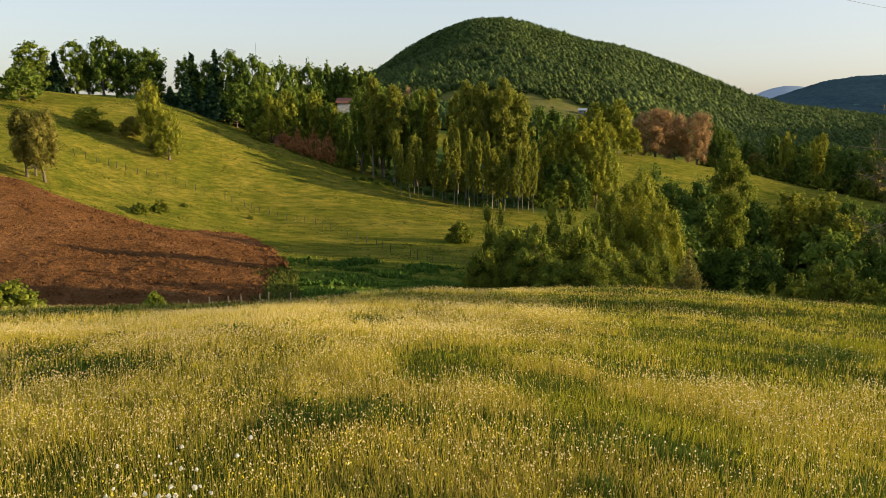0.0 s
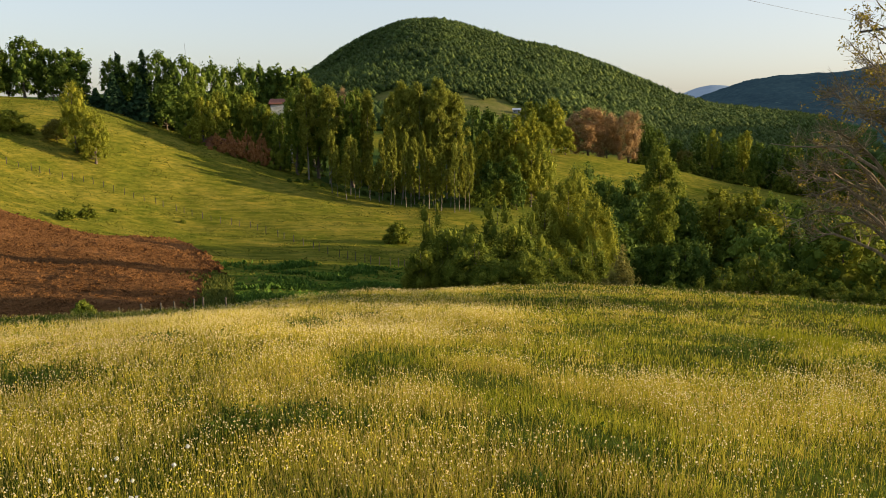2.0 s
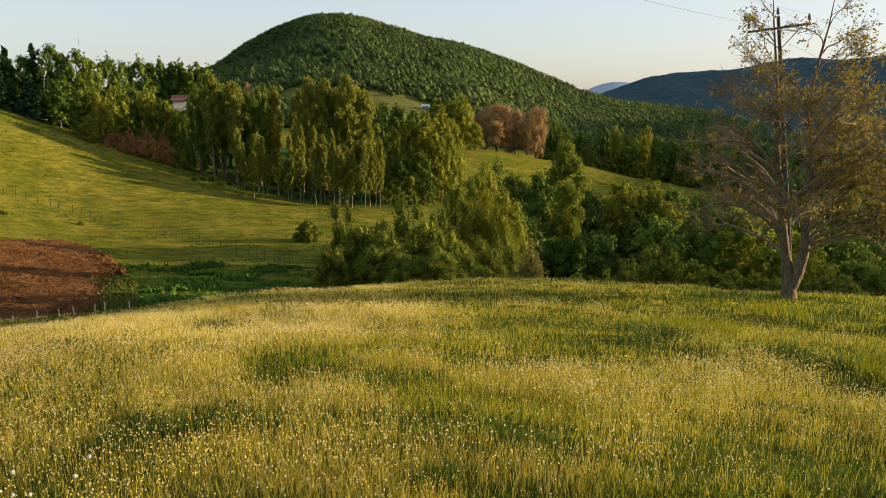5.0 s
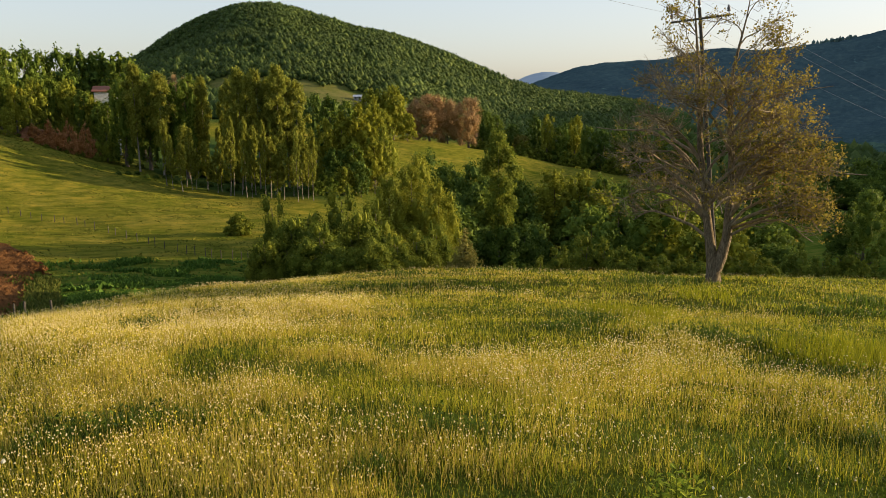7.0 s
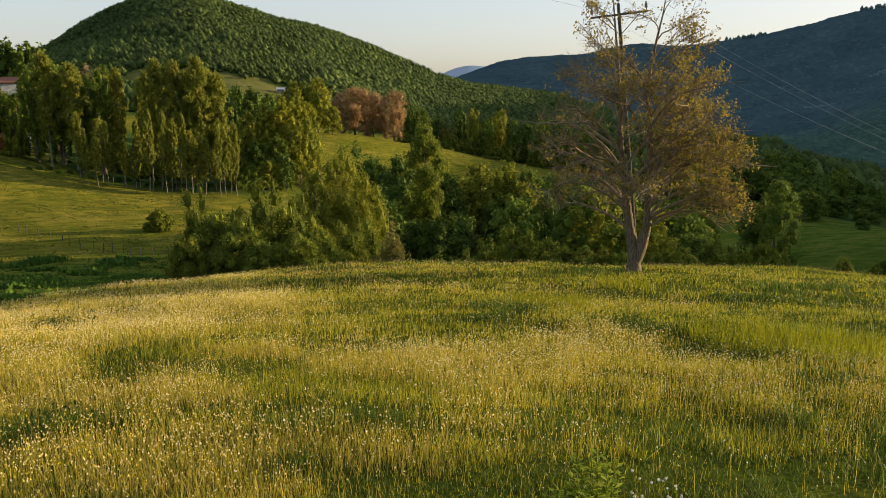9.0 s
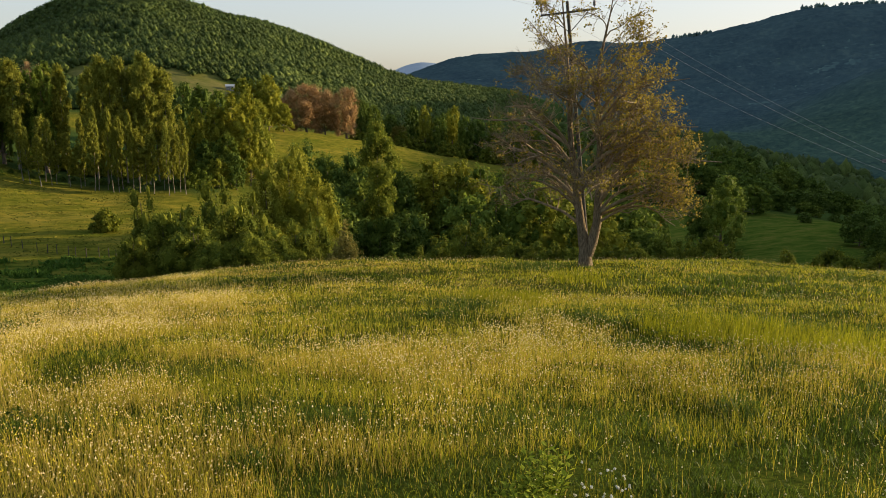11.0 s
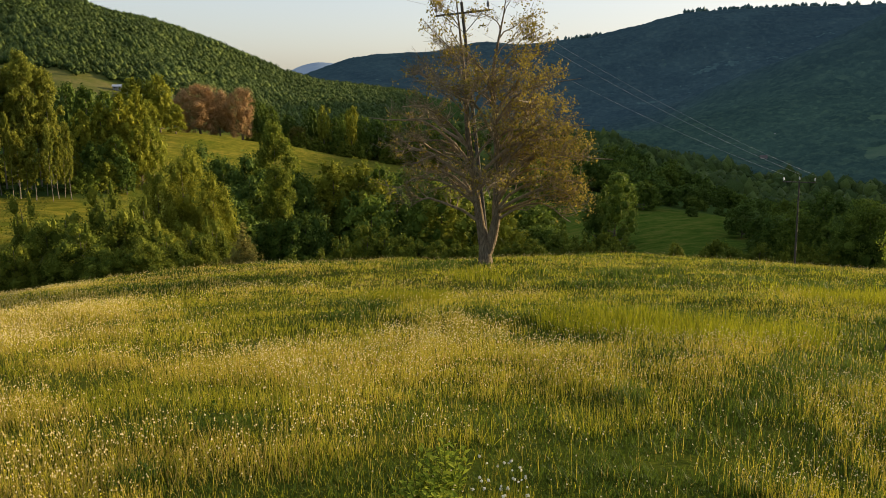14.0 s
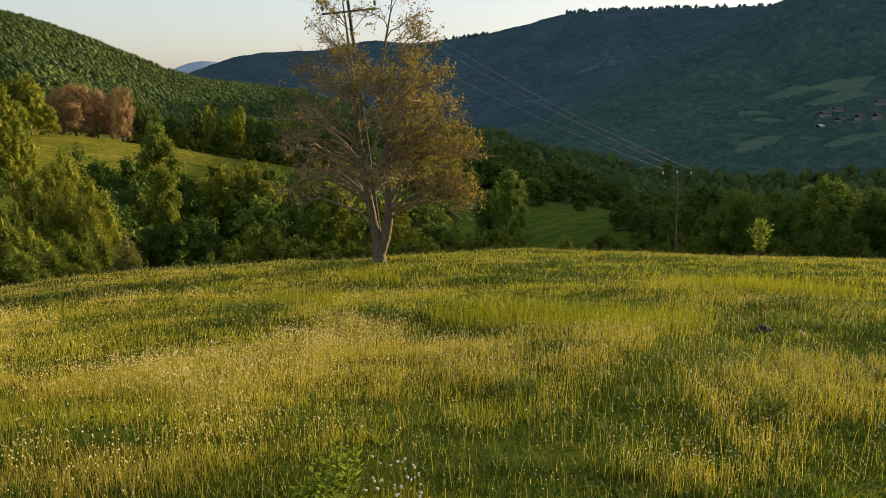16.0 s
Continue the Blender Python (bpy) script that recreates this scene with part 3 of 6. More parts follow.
def tree_shape(kind, seed):
    """Lobes of a crown in a box one high and one wide, trunk share, leaf settings."""
    rng = np.random.default_rng(seed)
    lobes = []
    if kind in ("broadleaf", "yellow", "dark", "rust", "pale"):
        low = 0.2 if kind == "pale" else 0.08
        sway = rng.random(4) * 6.28
        lobes.append((0, 0, 0.5, 0.27, 0.27, 0.34))
        for k in range(34):
            a, h = k * 2.4 + rng.random(), low + 0.03 + (0.9 - low) * ((k + rng.random()) / 34)
            u = (h - low) / (1 - low)
            env = 0.43 * math.sqrt(max(0.02, 1 - ((u - 0.42) / 0.6) ** 2)) * (0.86 + 0.16 * math.sin(a + sway[0]) + 0.12 * math.sin(2 * a + sway[1] + 5 * u))
            d = env * (0.55 + 0.45 * rng.random() ** 0.5)
            s = 0.08 + 0.07 * rng.random()
            lobes.append((d * math.cos(a), d * math.sin(a), h, s, s, s * (0.6 + 0.4 * rng.random())))
        for k in range(5):
            a = k * 1.3 + rng.random()
            lobes.append((0.1 * math.cos(a) * k / 4, 0.1 * math.sin(a) * k / 4, 0.86 + 0.1 * rng.random(), 0.06, 0.06, 0.06))
    elif kind in ("bush", "shrub", "heath"):
        for k in range(30):
            a, d = k * 2.4 + rng.random(), 0.44 * math.sqrt((k + 0.5) / 30)
            h = (0.82 - 1.5 * d * d / 0.44) * (0.7 + 0.45 * rng.random())
            s = 0.07 + 0.06 * rng.random()
            lobes.append((d * math.cos(a), d * math.sin(a), max(h, 0.16), s, s, s * 1.15))
            if k % 3 == 0:
                lobes.append((d * 1.05 * math.cos(a + 0.5), d * 1.05 * math.sin(a + 0.5), 0.12, s, s, 0.11))
            if k % 4 == 1:
                lobes.append((d * 0.95 * math.cos(a), d * 0.95 * math.sin(a), min(0.92, max(h, 0.3) + 0.13), 0.035, 0.035, 0.1))
        lobes.append((0, 0, 0.34, 0.27, 0.27, 0.3))
    elif kind in ("poplar", "birch"):
        for k in range(30):
            u = k / 29
            h = 0.36 + 0.6 * u
            w = 0.4 * math.sin(math.pi * (0.22 + 0.7 * u)) * (0.7 + 0.6 * rng.random()) + 0.02
            a = k * 2.4 + rng.random()
            q = w * (0.3 + 0.7 * rng.random())
            s = 0.09 + 0.08 * rng.random()
            lobes.append((q * math.cos(a), q * math.sin(a), h, s, s, 0.035 + 0.035 * rng.random()))
        for k in range(5):
            a = k * 1.3 + rng.random()
            lobes.append((0.16 * math.cos(a), 0.16 * math.sin(a), 0.24 + 0.1 * rng.random(), 0.06, 0.06, 0.025))
    elif kind == "spire":
        for k in range(14):
            h = 0.06 + 0.88 * k / 13
            w = 0.46 * (1 - 0.93 * k / 13) + 0.02
            a = rng.random() * 6.28
            lobes.append((w * 0.15 * math.cos(a), w * 0.15 * math.sin(a), h, w, w, 0.05))
    elif kind == "spruce":
        pass
    return rng, lobes


KINDS = {  # leaf stuff, bark, clumps per unit, leaves per clump, leaf size, words
    "broadleaf": (LEAF, BARK, "broadleaf tree with a full green crown", "tree"),
    "yellow": (LEAF_YELLOW, BARK, "broadleaf tree in fresh yellow-green leaf", "tree"),
    "dark": (LEAF_DARK, BARK, "dense dark green broadleaf tree", "tree"),
    "rust": (LEAF_RUST, BARK, "tree in reddish-brown new leaf beside the far pasture", "tree"),
    "pale": (LEAF_PALE, BARK, "small tree with pale dry-looking leaves on the slope", "tree"),
    "bush": (LEAF_HAZEL, BARK, "dense rounded green bush", "bush"),
    "poplar": (LEAF_POPLAR, PALE_BARK, "tall slender poplar with a pale trunk", "tree"),
    "shrub": (LEAF_DARK, BARK, "dense dark green undergrowth shrub", "bush"),
    "heath": (LEAF_HEATH, BARK, "low red-brown scrub on the earth bank", "bush"),
    "birch": (LEAF_HAZEL, PALE_BARK, "slender birch-like tree with a pale trunk", "tree"),
    "spire": (LEAF_BRONZE, BARK, "small bronze-green cone-shaped tree", "tree"),
    "spruce": (NEEDLE, BARK, "dark conifer with drooping needle branches", "conifer"),
}


def make_tree(kind, variant, tall, wide, leaf=None, fine=1.0):
    """A tree of that height and width at the origin; leaf: card half length in metres."""
    rng, lobes = tree_shape(kind, 100 + variant * 7 + len(kind))
    leafstuff, bark, words, cat = KINDS[kind]
    thing = new({"bush": "bush", "shrub": "bush", "heath": "bush", "spruce": "conifer", "poplar": "poplar"}.get(kind, "tree"))
    tagged(thing, words, cat)
    if kind == "spruce":
        tiers, cs, os_ = 26, [], []
        for k in range(tiers):
            h = tall * (0.10 + 0.88 * k / (tiers - 1))
            w = wide / 2 * (1 - k / (tiers - 0.3)) * (0.85 + 0.3 * rng.random())
            n = max(4, int(26 * (1 - k / tiers)))
            a = rng.random(n) * 6.28
            for q in (0.35, 0.65, 1.0):
                d = w * q * (0.8 + 0.3 * rng.random(n))
                cs.append(np.column_stack([d * np.cos(a), d * np.sin(a), np.full(n, h) - 0.12 * wide * q]))
                os_.append(np.column_stack([np.cos(a), np.sin(a), np.full(n, 0.2)]))
        cs, os_ = np.concatenate(cs), np.concatenate(os_)
        geo = leaf_cards(rng, cs, os_, 3, wide * 0.028, leaf or 0.45, 0.3, 3)
        tips = []
    else:
        scaled = [(x * wide, y * wide, z * tall, rx * wide, ry * wide, rz * tall) for x, y, z, rx, ry, rz in lobes]
        area = sum(rx * ry + rx * rz + ry * rz for *_, rx, ry, rz in scaled)
        total = 430 if fine < 1.2 else 900 if fine < 1.7 else 1900
        cs, os_ = lobe_clumps(rng, scaled, total / area / 4.2, 0.6)
        leaf = leaf or (0.025 if fine < 1.2 else 0.0175 if fine < 1.7 else 0.0125) * max(wide, tall * 0.5)
        spread = 0.03 * wide if kind in ("poplar", "birch") else 0.024 * (wide + min(tall, 1.6 * wide)) / 2
        geo = leaf_cards(rng, cs, os_, 8, spread, leaf, corners=3)
        core = [(ICO_CORE[0] * (1 + 0.3 * (rng.random((len(ICO_CORE[0]), 1)) - 0.5)) * np.array(s[3:]) * (0.76 if kind in ("bush", "shrub") else 0.62) + np.array(s[:3]), ICO_CORE[1]) for s in scaled]
        geo = merged([geo] + core)
        tips = [np.array(s[:3]) for s in scaled[1:9]] if kind not in ("poplar", "birch") else []
    geo[0][:, 2] = np.maximum(geo[0][:, 2], 0.02)
    r0 = {"bush": 0.012, "shrub": 0.012, "heath": 0.012, "poplar": 0.009, "birch": 0.009, "spire": 0.014}.get(kind, 0.018) * tall
    meshed("trunk", branchwork(rng, tall, r0, tips), bark, thing, True)
    meshed("crown", geo, leafstuff, thing)
    return thing


def plant_tree(kind, bearing, far, top, wide, variant=None, label="", group="", base=None, fine=1.0, sink=0.15):
    """A tree on the ground at that bearing and distance whose tip stands at that angle above the eye."""
    p = spot(bearing, far)
    tall = EYE + far * math.tan(radians(top)) - p.z
    tall = max(tall, 1.0)
    wide = min(wide, 1.5 * tall)
    variant = (int(bearing * 10) + int(far)) % (3 if fine > 1.2 else 2) if variant is None else variant
    ratio = min((0.75, 1.2, 1.9, 3.2), key=lambda q: abs(math.log(q * wide / max(tall, 0.3))))
    key = (kind, variant, fine, ratio)
    w0 = 5.0 if kind in ("bush", "shrub", "heath", "spire") else 8.0
    t0 = w0 * ratio
    if key not in PROTOS:
        PROTOS[key] = make_tree(kind, variant, t0, w0, fine=fine)
    proto = PROTOS[key]
    m = Matrix.Translation((p.x, p.y, p.z - sink)) @ Matrix.Rotation((bearing * 37 + far * 11) % 360, 4, "Z") @ Matrix.Diagonal((wide / w0, wide / w0, tall / t0, 1))
    if key not in USED:
        proto.matrix_basis = m
        USED.add(key)
        ob = proto
    else:
        keep = proto.scale.copy()
        proto.scale = (1, 1, 1)
        ob = copy_thing(proto, m)
        proto.scale = keep
    tagged(ob, label or KINDS[kind][2], "", group)
    return ob


# tree row on the brow
ROW = "trees on the brow"
for b, far, top, wide, kind in (
        (-26.2, 246, 4.2, 11, "broadleaf"), (-27.0, 205, 2.6, 11, "broadleaf"), (-24.8, 250, 3.6, 7, "spruce"), (-23.6, 248, 4.4, 9, "broadleaf"), (-22.9, 252, 3.7, 8, "broadleaf"),
        (-22.0, 246, 4.7, 9, "dark"), (-21.2, 248, 4.5, 8, "broadleaf"), (-20.4, 246, 4.0, 9, "dark"), (-19.3, 244, 4.0, 11, "dark"), (-18.9, 246, 3.4, 6, "dark"), (-25.5, 252, 3.0, 8, "dark"),
        (-16.9, 240, 3.5, 7, "dark"), (-16.4, 242, 3.8, 9, "spruce"), (-15.6, 238, 3.3, 9, "dark"), (-14.9, 236, 4.1, 7, "spruce"), (-14.0, 236, 4.0, 9, "dark"), (-13.2, 240, 3.5, 9, "spruce"),
        (-12.4, 234, 3.7, 9, "dark"), (-11.6, 236, 3.1, 9, "broadleaf"), (-10.5, 240, 3.4, 9, "dark"), (-9.5, 244, 3.0, 9, "broadleaf"), (-8.5, 246, 3.3, 10, "dark"), (-7.5, 248, 3.2, 10, "dark"),
        (-6.6, 250, 3.0, 9, "broadleaf"), (-5.9, 248, 3.1, 10, "dark"), (-4.9, 246, 2.9, 9, "broadleaf"), (-16.8, 228, 2.4, 8, "spruce"), (-15.2, 226, 2.2, 9, "spruce"), (-13.6, 224, 1.9, 9, "dark"), (-17.9, 232, 1.6, 5, "spruce"),
        (-12.2, 215, 2.2, 8, "broadleaf"), (-11.3, 213, 1.0, 6, "yellow"), (-10.2, 224, 1.4, 7, "yellow"), (-9.3, 226, 1.5, 8, "broadleaf"), (-8.2, 224, 1.3, 7, "yellow"), (-7.4, 222, 0.6, 7, "broadleaf"), (-11.9, 209, -0.4, 5, "yellow")):
    plant_tree(kind, b, far, top, wide * 1.08, group=ROW)

# trees and bushes on the pasture
for b, far, top, wide, kind in ((-26.9, 150, 0.2, 6.5, "pale"), (-25.9, 148, 0.1, 6.5, "pale"), (-23.1, 190, 0.2, 7.5, "yellow"), (-22.1, 190, -0.6, 4.5, "yellow"), (-20.4, 188, -0.4, 6, "pale"), (-19.3, 184, 2.0, 7, "yellow"), (-18.2, 180, 0.2, 7, "yellow"), (-26.4, 152, -0.4, 5.0, "pale")):
    plant_tree(kind, b, far, top, wide, group="trees on the pasture", fine=1.4)
for b, rise, wide, tall in ((-20.3, -6.9, 4.0, 2.2), (-19.0, -6.9, 4.4, 2.4), (-17.4, -6.6, 2.6, 1.0), (-19.0, -2.6, 6.0, 2.2), (-13.0, -7.6, 2.2, 0.8)):
    p = sight(b, rise)
    far = p.xy.length
    plant_tree("bush", b, far, math.degrees(math.atan((p.z + tall - EYE) / far)), wide, label="low dark bush at the edge of the ploughed field")
plant_tree("bush", 2.1, sight(2.1, -9.5).xy.length, -7.75, 5.0, label="broad dark bush standing alone on the pasture")
plant_tree("bush", -28.6, 50, -10.4, 5.0, label="green bush beside the ploughed field")
plant_tree("bush", -19.8, 36, -12.3, 1.2, label="small shrub at the fence")
for b, far, top, wide in ((-2.0, 76, -12.4, 2.8), (-4.4, 74, -12.7, 1.6), (-3.2, 75, -12.9, 1.8)):
    plant_tree("bush", b, far, top, wide, label="low dark shrub in the damp hollow")

# poplar grove
for b, far, top, wide in ((-5.0, 207, 1.4, 5), (-4.2, 202, 2.4, 5.5), (-3.5, 208, 1.6, 5), (-2.7, 201, 1.8, 5), (-1.9, 208, 1.1, 4.6), (-1.1, 203, 1.4, 5), (-0.5, 208, 1.0, 4.6), (0.05, 204, 1.5, 4), (1.55, 208, 0.9, 4.0), (1.9, 202, 1.3, 4.6),
                          (2.5, 194, 2.1, 4.6), (3.1, 192, 1.7, 4.2), (3.7, 196, 2.0, 4.4), (4.4, 198, 1.4, 4.4), (5.1, 192, 2.3, 5), (5.7, 196, 1.5, 4.4), (6.4, 194, 1.2, 5)):
    plant_tree("broadleaf" if b < -0.8 and int(b * 10) % 3 else "poplar", b, far, top, wide * 1.3, group="tall trees of the grove", fine=1.4)
rng = np.random.default_rng(3)
for k in range(26):
    b = -2.6 + 10.2 * (k + 0.9 * rng.random()) / 26
    plant_tree("poplar", b, 186 - 1.0 * max(b, 0) + 5 * rng.random() - (4 if k % 3 else 0), np.interp(b, [-2.6, 2, 7.6], [-3.8, -4.1, -4.5]) + 3.4 * rng.random() ** 1.4, 2.0 + 2.2 * rng.random() ** 1.5, group="young poplars at the edge of the grove", label="slim young poplar with a thin pale trunk")
for k in range(14):
    plant_tree("bush", -5.2 + 13 * k / 13, 205 + 4 * (k % 3), -4.6 + 0.5 * (k % 2) - 0.05 * k, 7, label="dark undergrowth bush below the poplars")
for b, far, wide, top in ((-11.3, 211, 5, -2.0), (-10.6, 210, 3, -2.6), (-11.8, 207, 4, -2.2), (-6.2, 207, 6, -1.6), (-6.9, 205, 3, -3.6), (-8.6, 205, 3, -3.3), (-9.8, 206, 2.6, -3.3), (-9.1, 207, 2.4, -2.9), (-7.8, 206, 3, -3.2), (-7.3, 209, 3, -2.4), (-8.4, 210, 2.4, -2.2), (-10.1, 209, 2.6, -2.4), (-10.4, 217, 4, -0.8), (-9.5, 218, 5, -0.6), (-8.6, 218, 4, -0.9), (-7.7, 218, 5, -1.0), (-6.9, 218, 5, -1.1)):
    plant_tree("bush", b, far, top, wide, label="scrubby bush on the red earth bank")
plant_tree("broadleaf", -6.0, 214, -0.15, 5.5)
plant_tree("broadleaf", -6.5, 218, -0.1, 6)
for b, far, top, wide, kind in ((8.4, 186, -5.2, 6, "broadleaf"), (9.6, 187, -4.9, 6.5, "yellow"), (7.6, 184, -5.8, 4.4, "broadleaf"), (10.8, 188, -4.5, 6, "dark")):
    plant_tree(kind, b, far, top, wide)
# shrubs added to keep sun off the ground behind the young poplars
for k in range(24):
    b = -5.6 + 13.6 * k / 23
    plant_tree("shrub", b, 192 - 0.6 * max(b, 0) + 2 * (k % 3), -5.6 + 0.5 * (k % 2) - 0.06 * k, 5.5, label="dark undergrowth shrub added to shade the ground below the poplars")
for b, far, wide, top in ((-10.9, 207, 4, -2.5), (-10.0, 208, 4, -2.0), (-9.0, 208, 4.4, -1.8), (-8.0, 207, 4, -2.0), (-7.2, 207, 3.6, -2.3), (-9.5, 212, 4, -1.2), (-8.4, 212, 4, -1.2), (-7.4, 212, 4, -1.4), (-10.4, 212, 4, -1.4)):
    plant_tree("heath", b, far, top, wide)
for b, far, top, wide, kind in ((-3.8, 230, 2.0, 9, "broadleaf"), (-1.5, 238, 1.6, 9, "rust"), (-0.6, 236, 1.6, 8, "broadleaf"), (2.6, 232, 1.4, 9, "dark"), (4.8, 234, 1.6, 9, "broadleaf"), (7.6, 230, 0.3, 9, "dark"), (8.6, 215, 0.1, 8, "dark"), (9.8, 222, -0.2, 8, "broadleaf"),
                                (8.4, 198, -1.5, 7, "yellow"), (9.6, 200, -1.0, 7, "yellow"), (10.8, 200, -0.4, 8, "yellow"), (11.8, 210, -0.2, 7, "yellow"), (10.4, 192, -3.2, 7, "broadleaf"), (8.9, 192, -3.6, 7, "dark"), (11.8, 195, -2.8, 7, "yellow"), (7.4, 192, -4.4, 5, "yellow"), (12.6, 198, -2.0, 7, "yellow"),
                                (13.2, 292, 0.7, 13, "yellow"), (11.7, 290, 0.5, 12, "yellow"), (14.2, 286, -1.2, 9, "yellow"), (12.4, 282, -0.9, 9, "yellow"), (15.8, 316, 0.1, 19, "rust"), (17.1, 322, -0.3, 13, "rust"), (18.6, 318, -0.1, 13, "rust")):
    plant_tree(kind, b, far, top, wide, fine=1.8 if kind == "rust" else 1.0)
for b, far, top, wide, kind in ((19.6, 330, -0.9, 8, "dark"), (20.6, 335, -1.4, 9, "broadleaf"), (21.6, 330, -2.0, 9, "dark"), (22.4, 325, -2.8, 8, "pale"), (23.3, 335, -1.5, 9, "dark"), (24.2, 330, -1.4, 8, "yellow"), (25.1, 330, -2.2, 10, "broadleaf"), (26.2, 335, -1.5, 9, "yellow"), (27.0, 330, -2.2, 9, "broadleaf"), (28.0, 330, -2.4, 10, "dark"), (29.2, 335, -2.2, 10, "broadleaf"),
                                (30.6, 335, -2.4, 10, "dark"), (32.0, 330, -2.6, 10, "broadleaf"), (33.5, 330, -2.8, 10, "dark"), (35.0, 325, -2.9, 11, "broadleaf"), (36.5, 320, -3.0, 11, "dark"), (38.0, 310, -2.9, 11, "broadleaf"), (20.0, 345, -1.2, 9, "broadleaf"), (25.8, 345, -1.8, 9, "dark")):
    plant_tree(kind, b, far, top, wide, group="trees behind the far pasture")

for k in range(17):
    plant_tree("bush", 19.4 + 1.05 * k, 322 + 5 * (k % 3), np.interp(19.4 + 1.05 * k, [19, 28, 37], [-2.9, -4.2, -4.8]) + 0.25 * (k % 2), 9 + (k % 3), label="bush of the hedge behind the far pasture", group="hedge behind the far pasture")

# thicket behind the crest
for b, far, top, wide, kind in ((4.6, 72, -6.3, 5.5, "bush"), (5.8, 68, -7.6, 6.5, "bush"), (7.2, 72, -7.3, 7.0, "bush"), (9.4, 72, -6.0, 7.5, "bush"), (7.8, 64, -8.6, 6.0, "bush"), (10.6, 68, -7.3, 6.5, "bush"), (11.8, 72, -7.0, 6.0, "bush"), (3.9, 66, -9.4, 4.4, "bush"), (11.8, 62, -9.8, 5.0, "bush"), (9.4, 62, -10.2, 4.6, "bush"), (13.2, 64, -9.6, 4.6, "bush"), (14.8, 66, -9.2, 5.0, "bush"), (16.3, 69, -8.8, 5.0, "bush")):
    plant_tree(kind, b, far, top, wide, group="bushes of the thicket", fine=1.8, label="broad hazel-like bush in full green leaf")
for b, far, top, wide, kind in ((14.7, 77, -4.0, 6.6, "yellow"), (12.8, 76, -5.6, 5.4, "yellow"), (16.5, 75, -6.2, 5.2, "yellow"), (15.8, 82, -7.0, 6.0, "broadleaf"), (16.6, 80, -8.4, 5.0, "yellow"), (14.0, 75, -8.4, 6.5, "yellow"), (12.8, 70, -9.6, 5.5, "yellow"), (15.6, 72, -10.0, 5.0, "broadleaf"),
                                (15.6, 120, -3.9, 9, "dark"), (17.2, 125, -4.7, 9, "broadleaf"), (18.6, 120, -4.6, 9, "dark"), (19.6, 118, -5.4, 8, "broadleaf"), (17.9, 105, -6.8, 9, "dark"),
                                (20.2, 108, -5.6, 8, "dark"), (22.4, 112, -5.6, 7, "broadleaf"), (25.0, 112, -5.1, 7, "yellow"), (26.7, 114, -5.3, 7, "yellow"), (23.6, 125, -7.0, 9, "dark"), (24.2, 118, -8.2, 8, "dark"), (22.8, 100, -8.8, 8, "dark"),
                                (28.4, 112, -5.6, 8, "broadleaf"), (30.0, 116, -6.0, 9, "dark"), (31.8, 114, -6.4, 9, "broadleaf"), (33.6, 118, -6.8, 9, "dark"), (35.6, 116, -7.2, 9, "broadleaf"), (37.5, 118, -7.6, 9, "dark"), (39.5, 120, -8.2, 9, "broadleaf"), (19.0, 96, -9.0, 7, "dark"), (21.8, 94, -9.4, 7, "dark")):
    plant_tree(kind, b, far, top, wide, fine=1.8 if far < 90 and kind != "bush" else 1.4)
plant_tree("birch", 20.9, 100, -2.4, 5.8, fine=1.8, label="birch-like tree with a pale slender trunk behind the crest")
rng = np.random.default_rng(6)
for k in range(34):
    b, far = 16.5 + 24 * rng.random(), 84 + 46 * rng.random()
    plant_tree(("dark", "broadleaf", "yellow", "broadleaf")[k % 4], b, far, np.interp(b, [16, 20, 24, 28, 33, 40], [-5.4, -5.8, -6.4, -6.6, -7.0, -8.4]) - 2.6 * (130 - far) / 46 * rng.random(), 7 + 2 * rng.random(), group="trees of the dell")
plant_tree("spire", 18.4, 64, -9.4, 4.2, fine=1.6)
for b, far, top, wide in ((21.8, 54, -11.7, 1.6), (27.2, 66, -9.7, 4.2), (28.6, 66, -9.9, 4.0), (25.4, 68, -10.6, 4.2), (29.8, 64, -10.6, 4.4), (24.0, 70, -11.4, 4.0), (31.0, 62, -10.9, 3.6), (32.4, 62, -11.0, 3.6), (34.0, 60, -11.0, 3.6), (35.4, 60, -11.2, 3.4), (38.0, 62, -11.0, 4.0), (39.6, 62, -10.8, 3.6)):
    plant_tree("bush", b, far, top, wide, fine=1.4, label="leafy green bush behind the crest of the meadow")

# wooded spur and hedges
for b, far, top, wide, kind in ((41.6, 70, -9.8, 4.4, "bush"), (43.0, 72, -10.4, 4.0, "bush"), (44.6, 70, -10.0, 4.6, "bush"), (46.0, 72, -10.4, 3.6, "bush"), (52.3, 74, -10.2, 4.6, "bush"), (53.4, 72, -10.7, 3.6, "bush"), (49.7, 54, -10.7, 1.4, "bush"), (57.6, 78, -10.0, 5, "bush"), (59.0, 80, -10.2, 5, "bush"), (55.2, 80, -10.4, 4.6, "bush"), (63.8, 76, -10.0, 5, "bush"), (68.6, 78, -9.6, 5, "bush")):
    plant_tree(kind, b, far, top, wide, fine=1.8 if far < 90 and kind != "bush" else 1.4)
